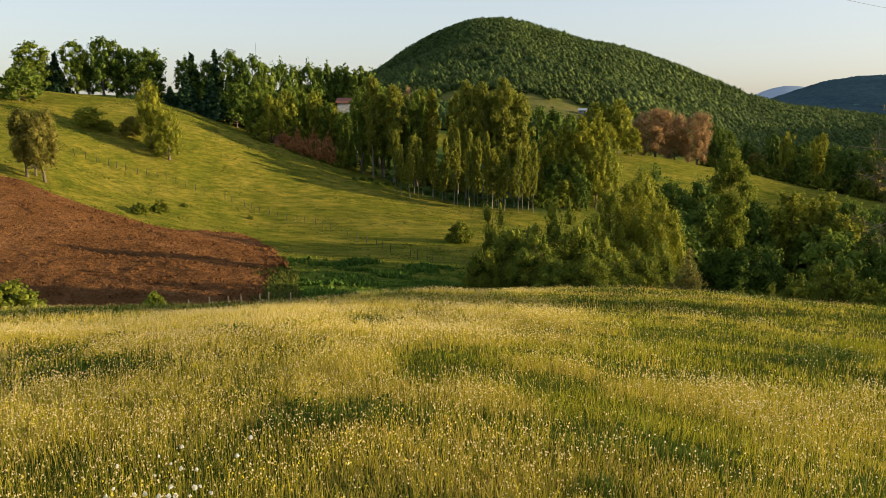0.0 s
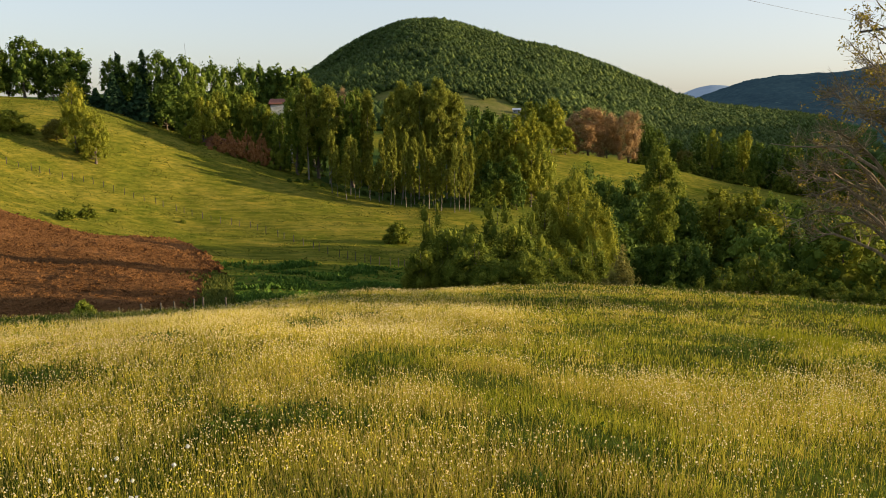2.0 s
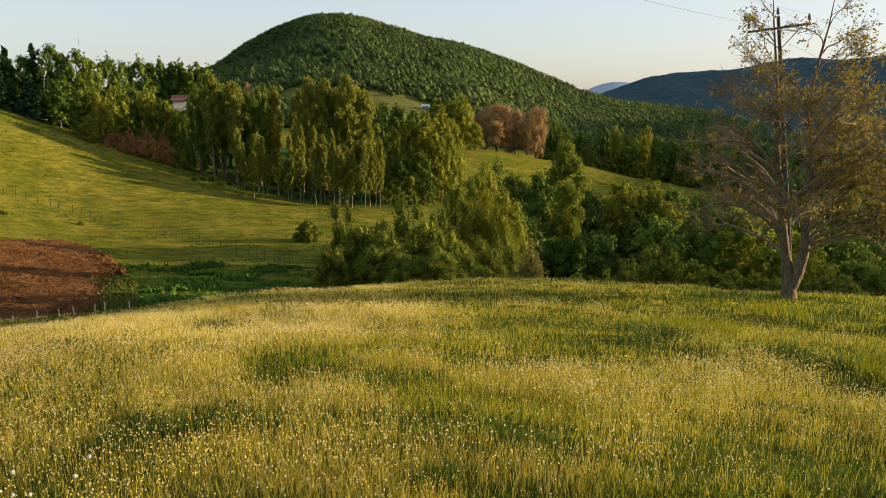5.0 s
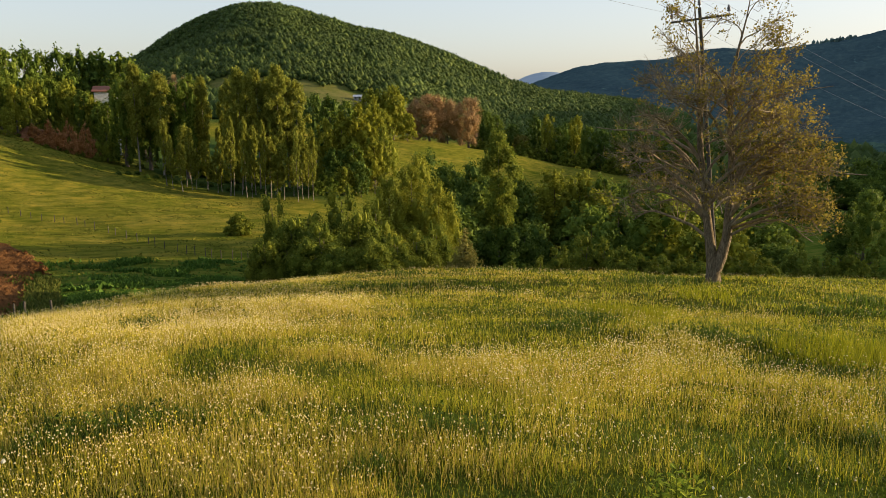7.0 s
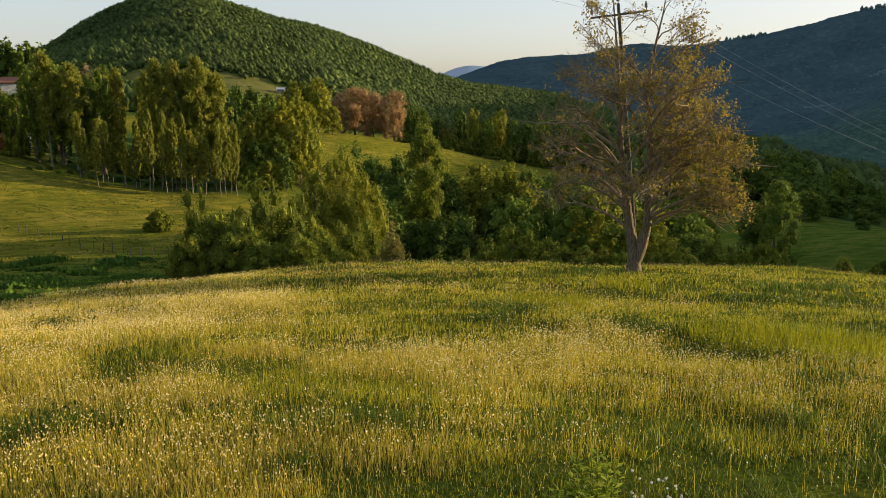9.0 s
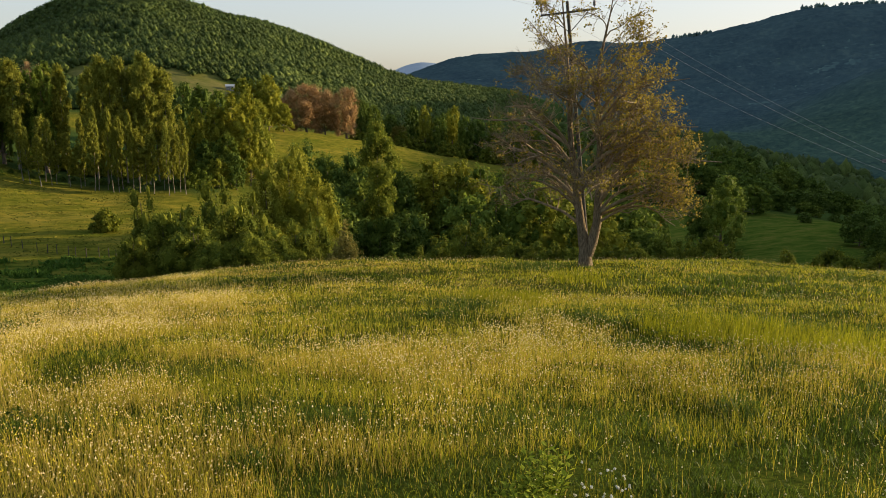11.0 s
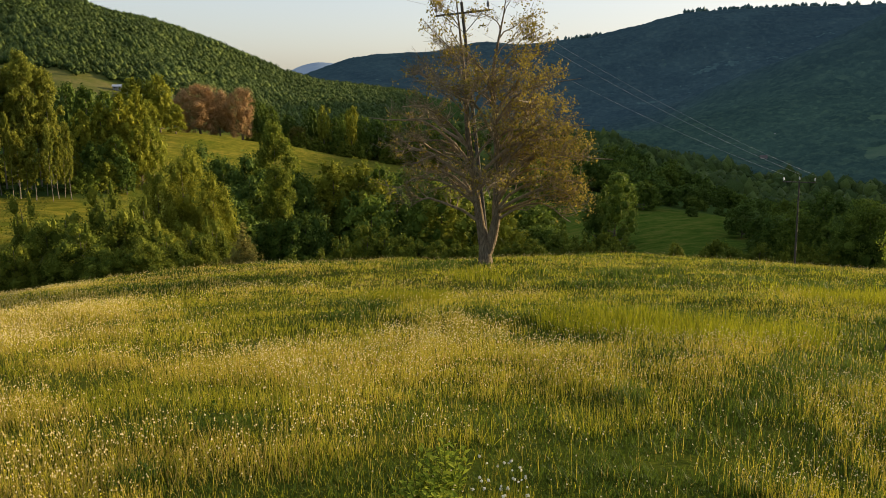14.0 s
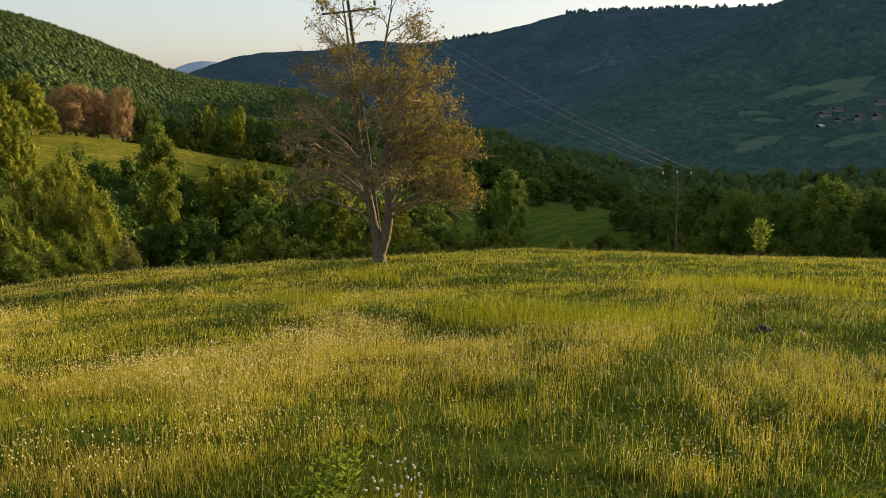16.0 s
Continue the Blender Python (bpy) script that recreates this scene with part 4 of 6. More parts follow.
for b, far, top, wide, kind in ((45.3, 128, -6.0, 7, "broadleaf"), (44.0, 132, -7.6, 6, "dark"), (61.6, 82, -7.3, 6.4, "broadleaf"), (60.6, 84, -8.4, 5, "dark"), (66.6, 78, -6.2, 6.6, "broadleaf"), (65.4, 82, -7.4, 5, "dark"), (69.6, 86, -6.8, 6, "broadleaf"), (71.6, 84, -6.6, 7, "dark"), (58.8, 130, -6.9, 8, "dark"), (57.2, 112, -8.2, 7, "broadleaf"), (55.4, 116, -8.4, 7, "dark"), (56.4, 124, -7.6, 6, "broadleaf"), (53.8, 140, -8.0, 7, "dark"), (63.4, 110, -8.2, 8, "dark"), (68.0, 104, -7.6, 8, "dark"), (54.4, 150, -7.6, 8, "dark")):
    plant_tree(kind, b, far, top, wide, fine=1.8 if far < 90 and kind != "bush" else 1.4)
rng = np.random.default_rng(8)
for k in range(26):
    b, far = 55.5 + 18 * rng.random(), 105 + 130 * rng.random()
    plant_tree(("dark", "broadleaf")[k % 2], b, far, np.interp(b, [55, 58, 61, 65, 72], [-7.4, -7.3, -7.4, -7.0, -6.4]) - 1.2 * (235 - far) / 130 + 0.2 * rng.random(), 8 + 2 * rng.random(), group="trees of the wooded spur")
rng = np.random.default_rng(5)
for k in range(70):
    b = 38.5 + 17 * rng.random()
    far = 172 + 110 * rng.random()
    edge_top = np.interp(b, [38, 43, 47, 51, 53, 57], [-2.9, -3.9, -4.6, -6.0, -6.8, -7.5])
    low = np.interp(far, [172, 282], [-2.6, -0.1])
    plant_tree(("dark", "broadleaf", "dark")[k % 3], b, far, edge_top + low + 0.3 * rng.random(), 9 + 3 * rng.random(), group="trees of the wooded spur")


# ---- woods on the hills ----
def ico(level):
    bm = bmesh.new()
    bmesh.ops.create_icosphere(bm, subdivisions=level, radius=1.0)
    v = np.array([p.co[:] for p in bm.verts])
    f = np.array([[p.index for p in q.verts] for q in bm.faces])
    bm.free()
    f = f[v[f].mean(1)[:, 2] > -0.45]
    return v, f


ICO_ROUGH = ico(1)
OCTA = (np.array([(1, 0, 0), (0, 1, 0), (-1, 0, 0), (0, -1, 0), (0, 0, 1), (0, 0, -1.0)]), np.array([(0, 1, 4), (1, 2, 4), (2, 3, 4), (3, 0, 4), (1, 0, 5), (2, 1, 5), (3, 2, 5), (0, 3, 5)]))


def crowns(rng, x, y, wide, tall, base, jitter=0.22):
    """Many lumpy crowns as one lot of triangles."""
    v0, f0 = base
    n = len(x)
    d = v0[None] * (1 + jitter * (rng.random((n, len(v0), 1)) - 0.5) * 2)
    d = d * np.stack([wide, wide, tall], -1)[:, None, :] * 0.5
    d = d + np.stack([x, y, height(x, y) + tall * 0.36], -1)[:, None, :]
    f = f0[None] + (np.arange(n) * len(v0))[:, None, None]
    return d.reshape(-1, 3), f.reshape(-1, 3)


def scatter(rng, b0, b1, r0, r1, cell):
    n = int(radians(b1 - b0) * (r1 * r1 - r0 * r0) / 2 / cell ** 2)
    b = np.radians(b0 + (b1 - b0) * rng.random(n))
    r = np.sqrt(r0 * r0 + (r1 * r1 - r0 * r0) * rng.random(n))
    x, y = r * np.sin(b), r * np.cos(b)
    bb, rr = polar(x, y)
    keep = (wooded(x, y) > 0.5) | ((rr > 300) & (rr < 440) & (bb > 39))
    return x[keep], y[keep]


def leafy(rng, x, y, wide, tall, per, leaf):
    """Small leafy triangles strewn over the shells of many crowns."""
    n = len(x)
    d = rng.normal(size=(n, per, 3))
    d[..., 2] = np.abs(d[..., 2]) * 0.9 - 0.25
    d /= np.linalg.norm(d, axis=2)[..., None]
    c = d * (0.86 + 0.22 * rng.random((n, per, 1))) * np.stack([wide, wide, tall], -1)[:, None, :] * 0.5
    c = c + np.stack([x, y, height(x, y) + tall * 0.36], -1)[:, None, :]
    nrm = d + 0.5 * rng.normal(size=d.shape)
    nrm /= np.linalg.norm(nrm, axis=2)[..., None]
    u = np.cross(nrm, rng.normal(size=d.shape))
    u /= np.linalg.norm(u, axis=2)[..., None] + 1e-9
    w = np.cross(nrm, u)
    s = leaf * (0.6 + 0.8 * rng.random((n, per, 1)))
    v = np.stack([c - u * s, c + u * s * 0.8 - w * s * 0.9, c + u * s * 0.6 + w * s], 2).reshape(-1, 3)
    return v, np.arange(len(v)).reshape(-1, 3)


def forest(name, label, mat, seed, b0, b1, r0, r1, cell, size, per, leaf=0.6, tallness=1.1, base=ICO_ROUGH):
    """Rounded crowns standing close, with small leafy triangles on their shells."""
    rng = np.random.default_rng(seed)
    x, y = scatter(rng, b0, b1, r0, r1, cell)
    w = size * (0.45 + 0.95 * rng.random(len(x)) ** 1.5) * (0.5 + 0.7 * fbm(x, y, 60, seed) + 0.4 * fbm(x, y, 14, seed + 1))
    t = w * tallness * (0.75 + 0.6 * rng.random(len(x)))
    bits = [crowns(rng, x, y, w * (0.92 if base is ICO_ROUGH else 0.85), t * (1.0 if base is ICO_ROUGH else 0.9), base, 0.3)]
    if per:
        bits.append(leafy(rng, x, y, w, t, per, leaf))
    ob = meshed(name, merged(bits), mat, smooth=True)
    return tagged(ob, label, "forest", kind="stuff")


FOREST = leaf_material("forest_leaf", (0.04, 0.067, 0.017), (0.094, 0.126, 0.029), through=0.0, patchy=0.8)
FOREST_PINE = leaf_material("mixed_forest_leaf", (0.05, 0.08, 0.02), (0.112, 0.147, 0.034), through=0.0, patchy=0.7)
# the last of these leaf colours carries the haze of the far ridge
FOREST_HAZY = leaf_material("hazy_forest_leaf", (0.065, 0.11, 0.11), (0.1, 0.155, 0.14), through=0.0)
for m_ in (FOREST, FOREST_PINE, FOREST_HAZY):
    nt_ = m_.node_tree
    bump(nt_, nt_.nodes["Principled BSDF"], noise_tex(nt_, 1.3, 4.0, 0.7), 0.7, 0.7)
    for n_ in nt_.nodes:
        if n_.bl_idname == "ShaderNodeTexNoise" and n_.inputs["Scale"].default_value < 0.5:
            n_.inputs["Scale"].default_value = 0.03
forest("hill_forest", "dense green broadleaf forest at the foot of a rounded hill", FOREST, 11, -6, 14, 432, 540, 3.0, 5.0, 28, 0.33, 1.35)
forest("hillside_forest", "dense green broadleaf forest on the side of a rounded hill", FOREST, 15, -6, 13, 540, 760, 2.7, 4.7, 21, 0.44, 1.1, OCTA)
forest("hilltop_forest", "dense green broadleaf forest on the top of a rounded hill", FOREST, 16, -6, 14, 760, 975, 2.7, 4.7, 16, 0.55, 0.8, OCTA)
forest("pine_forest", "dark mixed woods on the long flank of the hill", FOREST_PINE, 21, 13, 33, 432, 640, 2.8, 4.5, 22, 0.4, 0.95, OCTA)
forest("flank_forest", "dark mixed woods high on the long flank of the hill", FOREST_PINE, 22, 12.5, 31, 640, 975, 2.9, 4.7, 16, 0.52, 0.85, OCTA)
forest("valley_forest", "dark green woods filling the valley", FOREST, 12, 33, 57, 300, 600, 4.4, 6.2, 40, 0.42, 1.2)
forest("lower_forest", "dark green woods at the bottom of the valley", FOREST, 18, 57, 76, 300, 580, 4.4, 6.2, 38, 0.42, 1.2)


def canopy(name, label, b0, b1, step, r0, r1, depth, size, mat):
    """A closed cover of tree tops, each a small dome of its own height, as one sheet."""
    A, R = np.arange(b0, b1, step), np.concatenate([np.arange(r0, r1, depth)])
    x, y = np.outer(np.sin(np.radians(A)), R), np.outer(np.cos(np.radians(A)), R)
    bb, rr = polar(x, y)
    ix, iy = np.floor(x / size).astype(np.int64), np.floor(y / size).astype(np.int64)
    top, tone = np.zeros_like(x), np.full_like(x, 0.5)
    for dx in (-1, 0, 1):
        for dy in (-1, 0, 1):
            jx, jy = ix + dx, iy + dy
            cx, cy = (jx + lattice(jx, jy, 301)) * size, (jy + lattice(jx, jy, 302)) * size
            d2 = ((x - cx) ** 2 + (y - cy) ** 2) / (size * (0.6 + 0.35 * lattice(jx, jy, 303))) ** 2
            h = (0.45 + 0.55 * lattice(jx, jy, 304)) * np.sqrt(np.clip(1 - d2, 0, 1))
            tone = np.where(h > top, lattice(jx, jy, 305), tone)
            top = np.maximum(top, h)
    cover = soft(wooded(x, y), 0.35, 0.75) * np.where((bb < 33) & (rr < 985), 0.0, 1.0) * soft(rr, r0, r0 + 18)
    z = height(x, y) - 2.5 + cover * (2.2 + 0.8 * size * top + 1.6 * (fbm(x, y, 2.6, 307, 2) - 0.5))
    ob = meshed(name, (np.stack([x, y, z], -1).reshape(-1, 3), grid_faces(len(A), len(R))[:, ::-1]), mat, smooth=True)
    # second value: share of haze in the leaf colour, rising with distance
    for title, v in (("tone", tone), ("haze_share", soft(rr, 850, 1350))):
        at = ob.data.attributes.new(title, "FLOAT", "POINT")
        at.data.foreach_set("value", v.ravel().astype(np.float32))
    return tagged(ob, label, "forest", kind="stuff")


CANOPY, nt, b = material("hazy_tree_tops", 0.9)
b.inputs["Specular IOR Level"].default_value = 0.0
shade, off = nt.nodes.new("ShaderNodeAttribute"), nt.nodes.new("ShaderNodeAttribute")
shade.attribute_name, off.attribute_name = "tone", "haze_share"
# blue in both ramps, stronger in the second, is painted haze
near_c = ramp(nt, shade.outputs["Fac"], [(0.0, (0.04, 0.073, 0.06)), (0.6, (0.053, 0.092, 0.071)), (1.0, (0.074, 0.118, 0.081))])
hazy_c = ramp(nt, shade.outputs["Fac"], [(0.0, (0.045, 0.076, 0.087)), (0.6, (0.055, 0.089, 0.097)), (1.0, (0.072, 0.108, 0.108))])
c = mix(nt, off.outputs["Fac"], near_c, hazy_c)
c = mix(nt, 0.45, c, ramp(nt, noise_tex(nt, 0.012, 5.0, 0.65), [(0.35, (0.62, 0.66, 0.72)), (0.65, (1.3, 1.28, 1.15))]), "MULTIPLY")
c = mix(nt, 0.4, c, ramp(nt, noise_tex(nt, 0.5, 3.0, 0.7), [(0.35, (0.7, 0.7, 0.7)), (0.65, (1.3, 1.3, 1.3))]), "MULTIPLY")
nt.links.new(c, b.inputs["Base Color"])
canopy("opposite_forest", "dark woods and hedges on the slopes across the valley, blued for haze", 34, 77, 0.16, 560, 975, 1.9, 4.8, CANOPY)
canopy("ridge_forest", "dark woods on the far shaded ridge, haze blue in their colour", 21, 77, 0.18, 940, 1850, 3.4, 5.6, CANOPY)
rng = np.random.default_rng(14)
rb = np.concatenate([40.5 + 3.2 * rng.random(24), 49 + 20 * rng.random(150)])
rf = 1795 + 20 * rng.random(len(rb))
x, y = rf * np.sin(np.radians(rb)), rf * np.cos(np.radians(rb))
w = 5 + 5 * rng.random(len(rb))
tagged(meshed("skyline_trees", merged([crowns(rng, x, y, w, w * 1.5, ICO_ROUGH, 0.35), leafy(rng, x, y, w, w * 1.5, 14, 0.8)]), FOREST_HAZY), "scattered trees standing along the far ridge line, haze in their colour", "trees", kind="stuff")


# ---- rough growth on the pasture ----
rng = np.random.default_rng(51)


def tufts(rng, x, y, tall, wide):
    """Small leaning triangles of grass."""
    n = len(x)
    z = height(x, y) - 0.05
    a = rng.random(n) * 3.14
    wx, wy = np.cos(a) * wide / 2, np.sin(a) * wide / 2
    lx, ly = rng.normal(size=n) * tall * 0.4, rng.normal(size=n) * tall * 0.4
    v = np.stack([np.stack([x - wx, y - wy, z], -1), np.stack([x + wx, y + wy, z], -1), np.stack([x + lx, y + ly, z + tall], -1)], 1)
    return v.reshape(-1, 3), np.arange(n * 3).reshape(-1, 3)


PASTURE = leaf_material("pasture_grass", (0.1, 0.12, 0.014), (0.165, 0.152, 0.024), through=0.2)
n = 70000
b_ = np.radians(-34 + 40 * rng.random(n))
r_ = np.sqrt(62 ** 2 + (225 ** 2 - 62 ** 2) * rng.random(n))
x, y = r_ * np.sin(b_), r_ * np.cos(b_)
dense = rng.random(n) < 0.25 + 0.9 * soft(fbm(x, y * 1.6, 7.0, 55), 0.4, 0.65)
x, y = x[dense], y[dense]
bdeg, rr_ = polar(x, y)
plough_top = np.interp(bdeg, pa, pr_top)
free = ~((bdeg < -10.5) & (rr_ < plough_top + 0.6) & (rr_ > 60)) & (wooded(x, y) < 0.4)
x, y = x[free], y[free]
tagged(meshed("pasture_grass", tufts(rng, x, y, 0.06 + 0.16 * rng.random(len(x)), 0.22 + 0.4 * rng.random(len(x))), PASTURE), "rough tufted grass on the far pasture", "grass", kind="stuff")
n = 36000
bb_ = -14 + 18.5 * rng.random(n)
rr_ = 66 + 44 * rng.random(n)
x, y = rr_ * np.sin(np.radians(bb_)), rr_ * np.cos(np.radians(bb_))
keep = (0.03 + soft(fbm(x * 0.8, y * 1.3, 4.0, 57), 0.5, 0.57) > rng.random(n)) & ~((bb_ < -10.3) & (rr_ < np.interp(bb_, pa, pr_top) + 0.2) & (rr_ > np.interp(bb_, pa, pr_low) - 0.2))
x, y = x[keep], y[keep]
tagged(meshed("rank_herbs", tufts(rng, x, y, 0.2 + 0.55 * rng.random(len(x)) * soft(fbm(x, y, 3.0, 58), 0.3, 0.7), 0.3 + 0.5 * rng.random(len(x))), leaf_material("rank_herb", (0.04, 0.09, 0.012), (0.12, 0.2, 0.03), through=0.3)), "lush dark green herbs in the damp hollow", "herbs", kind="stuff")

n = 7000
bb_, rr_ = -15.5 + 5.6 * rng.random(n) ** 0.6, 64 + 34 * rng.random(n)
x, y = rr_ * np.sin(np.radians(bb_)), rr_ * np.cos(np.radians(bb_))
keep = (rr_ < np.interp(bb_, pa, pr_top) + 1.5) & (rng.random(n) < soft(bb_ + 3.2 * (fbm(x, y, 5.0, 59) - 0.5), -13.6, -10.6))
x, y = x[keep], y[keep]
tagged(meshed("edge_weeds", tufts(rng, x, y, 0.35 + 0.45 * rng.random(len(x)), 0.25 + 0.45 * rng.random(len(x))), leaf_material("edge_weed", (0.05, 0.075, 0.012), (0.16, 0.16, 0.03), through=0.3)), "olive green weeds growing into the end of the ploughed field", "weeds", kind="stuff")

# distant hill closing the valley; haze painted as blue colour and faint glow
HAZE, nt, b = material("hazy_hill", 1.0)
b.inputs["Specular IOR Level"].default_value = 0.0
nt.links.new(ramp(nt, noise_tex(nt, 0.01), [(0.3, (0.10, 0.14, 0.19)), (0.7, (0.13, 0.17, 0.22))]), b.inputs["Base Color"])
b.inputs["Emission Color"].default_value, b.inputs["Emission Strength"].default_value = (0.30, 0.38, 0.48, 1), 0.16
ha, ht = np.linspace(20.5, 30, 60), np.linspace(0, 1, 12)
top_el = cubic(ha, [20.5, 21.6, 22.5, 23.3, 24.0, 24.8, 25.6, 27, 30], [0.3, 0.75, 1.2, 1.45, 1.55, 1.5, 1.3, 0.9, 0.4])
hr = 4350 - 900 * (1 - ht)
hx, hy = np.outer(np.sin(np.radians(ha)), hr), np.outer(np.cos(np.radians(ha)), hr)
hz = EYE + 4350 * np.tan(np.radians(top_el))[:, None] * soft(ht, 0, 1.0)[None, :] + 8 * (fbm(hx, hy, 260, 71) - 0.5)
tagged(meshed("backdrop", (np.stack([hx, hy, hz], -1).reshape(-1, 3), grid_faces(len(ha), len(ht))[:, ::-1]), HAZE, smooth=True), "distant hill at the head of the valley, haze as pale blue colour and faint glow", "hill", kind="structure")


# ---- walnut tree ----
def rot_frame(bearing):
    """Right, away and up as seen along a bearing."""
    a = radians(bearing)
    return Matrix(((math.cos(a), math.sin(a), 0), (-math.sin(a), math.cos(a), 0), (0, 0, 1))).to_4x4()


def walnut():
    rng = np.random.default_rng(77)
    thing = new("walnut_tree")
    p = spot(36.3, 34.2)
    thing.matrix_basis = Matrix.Translation(p) @ rot_frame(36.4)
    tagged(thing, "forked walnut tree with grey twigs and sparse orange-green leaves", "tree")
    left = np.array([(0, 0, -0.15), (-0.02, 0, 0.35), (-0.05, 0, 0.8), (-0.22, 0.05, 1.76), (-0.43, 0.1, 3.1), (-0.62, 0.05, 4.4), (-0.79, 0, 5.7), (-0.87, -0.1, 7.0), (-0.95, -0.1, 8.3), (-1.1, 0, 9.7), (-1.25, 0.1, 11.0), (-1.35, 0.1, 12.2)])
    right = np.array([(0.08, 0, 0.55), (0.26, 0, 1.1), (0.45, -0.1, 2.0), (0.47, -0.2, 3.6), (0.45, -0.2, 5.2), (0.37, -0.1, 6.5), (0.27, 0, 7.6), (0.3, 0.1, 8.6), (0.5, 0.2, 9.7), (0.7, 0.2, 10.7), (0.85, 0.2, 11.9)])
    rl = np.array([0.4, 0.3, 0.27, 0.2, 0.18, 0.15, 0.125, 0.1, 0.075, 0.05, 0.03, 0.012])
    rr = np.array([0.24, 0.23, 0.19, 0.155, 0.13, 0.11, 0.09, 0.07, 0.05, 0.03, 0.012])
    meshed("trunk", merged([tube(left, rl, 10, 0.12, rng), tube(right, rr, 9, 0.12, rng)]), WALNUT_BARK, thing, True)
    leaf_c, leaf_o = [], []
    k = 0
    for stem, radii in ((left, rl), (right, rr)):
        side = -1 if stem is left else 1
        for h in np.concatenate([np.concatenate([np.linspace(1.95, 3.7, 11), np.linspace(3.9, 7.3, 16), np.linspace(7.8, 11.2, 7)])]):
            h = h + rng.normal() * 0.15
            base = np.array([np.interp(h, stem[:, 2], stem[:, 0]), np.interp(h, stem[:, 2], stem[:, 1]), h])
            r0 = float(np.interp(h, stem[:, 2], radii)) * (0.28 + 0.26 * rng.random())
            az = rng.normal() * 1.15 + (math.pi if side < 0 else 0) + (0.0 if rng.random() < 0.78 else math.pi)
            reach = np.interp(h, [1.5, 3, 5.5, 8, 10, 12.5], [4.3, 4.9, 4.2, 2.5, 1.5, 0.8]) * (0.74 + 0.28 * rng.random())
            lift = np.interp(h, [1.5, 2.4, 3.4, 5, 8, 11], [0.45, 0.75, 1.1, 1.5, 2.2, 2.8]) + 0.25 * rng.normal()
            way = np.array([math.cos(az), math.sin(az), 0.0])
            ts = np.linspace(0, 1, 7)
            bend = rng.normal(size=2) * 0.10
            pts = base + ts[:, None] * reach * way + np.outer(ts ** 0.8 * lift - 0.12 * ts ** 3 * reach * 0.35, [0, 0, 1]) * np.array([1, 1, 1]) * (reach * 0.32)
            pts[:, :2] += np.outer(np.sin(ts * 4) * reach, bend)
            pts[:, 2] += reach * (np.interp(h, [2, 6, 10], [0.2, 0.12, 0.05]) * np.sin(ts * 3.6) + 0.1 * ts ** 4)
            pts[1:] += np.cumsum(rng.normal(size=(6, 3)), 0) * 0.035 * reach ** 0.5
            pieces = [tube(pts, r0 * (1 - 0.85 * ts) + 0.006, 6)]
            for q in range(int((7 if h < 7.5 else 4) + 2.4 * reach)):
                u = 0.22 + 0.76 * rng.random()
                b0 = np.array([np.interp(u, ts, pts[:, c]) for c in range(3)])
                a2 = az + rng.normal() * 0.9
                l2 = (0.45 + 0.7 * rng.random()) * (0.35 + 0.16 * reach)
                up = rng.normal() * 0.35 + 0.2
                d2 = np.array([math.cos(a2), math.sin(a2), up])
                d2 /= np.linalg.norm(d2)
                p2 = np.array([b0, b0 + d2 * l2 * 0.5 + rng.normal(size=3) * 0.09 - np.array([0, 0, 0.06 * l2]), b0 + d2 * l2 + rng.normal(size=3) * 0.12 + np.array([0, 0, 0.22 * l2])])
                if math.hypot(p2[2][0] + 0.2, p2[2][1]) > np.interp(p2[2][2], [2, 5, 8, 10, 12], [4.9, 4.9, 3.8, 2.7, 1.9]):
                    continue
                rb2 = max(0.011, r0 * (1 - 0.8 * u) * 0.6)
                pieces.append(tube(p2, [rb2, rb2 * 0.7, 0.006], 4))
                for z in range(7 if h < 7.5 else 5):
                    s = 0.25 + 0.75 * rng.random()
                    c0 = p2[0] * (1 - s) + p2[2] * s
                    d3 = d2 + rng.normal(size=3) * 0.6 + np.array([0, 0, 0.35])
                    d3 /= np.linalg.norm(d3)
                    c1 = c0 + d3 * (0.25 + 0.45 * rng.random())
                    pieces.append(tube([c0, (c0 + c1) / 2 + rng.normal(size=3) * 0.02, c1], [0.0075, 0.0065, 0.004], 3))
                    if rng.random() < np.clip(0.36 + 0.1 * c1[0] + 0.02 * (c1[2] - 7) + (0.25 if h > 7.5 else 0), 0.1, 0.75):
                        leaf_c.append(c1)
                        leaf_o.append(d3)
            meshed("limb", merged(pieces), TWIG_BARK, thing)
            k += 1
    geo = leaf_cards(rng, np.array(leaf_c), np.array(leaf_o), 8, 0.085, 0.045, 0.2, corners=3)
    tagged(meshed("leaves", geo, LEAF_WALNUT, thing), "small orange and yellow-green young leaves", kind="stuff")
    return thing


walnut()

# ---- power line ----
CERAMIC, nt, b = material("grey_ceramic", 0.35)
nt.links.new(ramp(nt, noise_tex(nt, 8.0), [(0.3, (0.10, 0.09, 0.085)), (0.7, (0.2, 0.18, 0.17))]), b.inputs["Base Color"])
PALE_CERAMIC, nt, b = material("white_ceramic", 0.3)
nt.links.new(ramp(nt, noise_tex(nt, 8.0), [(0.3, (0.4, 0.4, 0.39)), (0.7, (0.55, 0.55, 0.54))]), b.inputs["Base Color"])
WIRE, nt, b = material("aluminium_wire", 0.45, 0.8)
nt.links.new(ramp(nt, noise_tex(nt, 3.0), [(0.3, (0.26, 0.27, 0.28)), (0.7, (0.36, 0.37, 0.38))]), b.inputs["Base Color"])


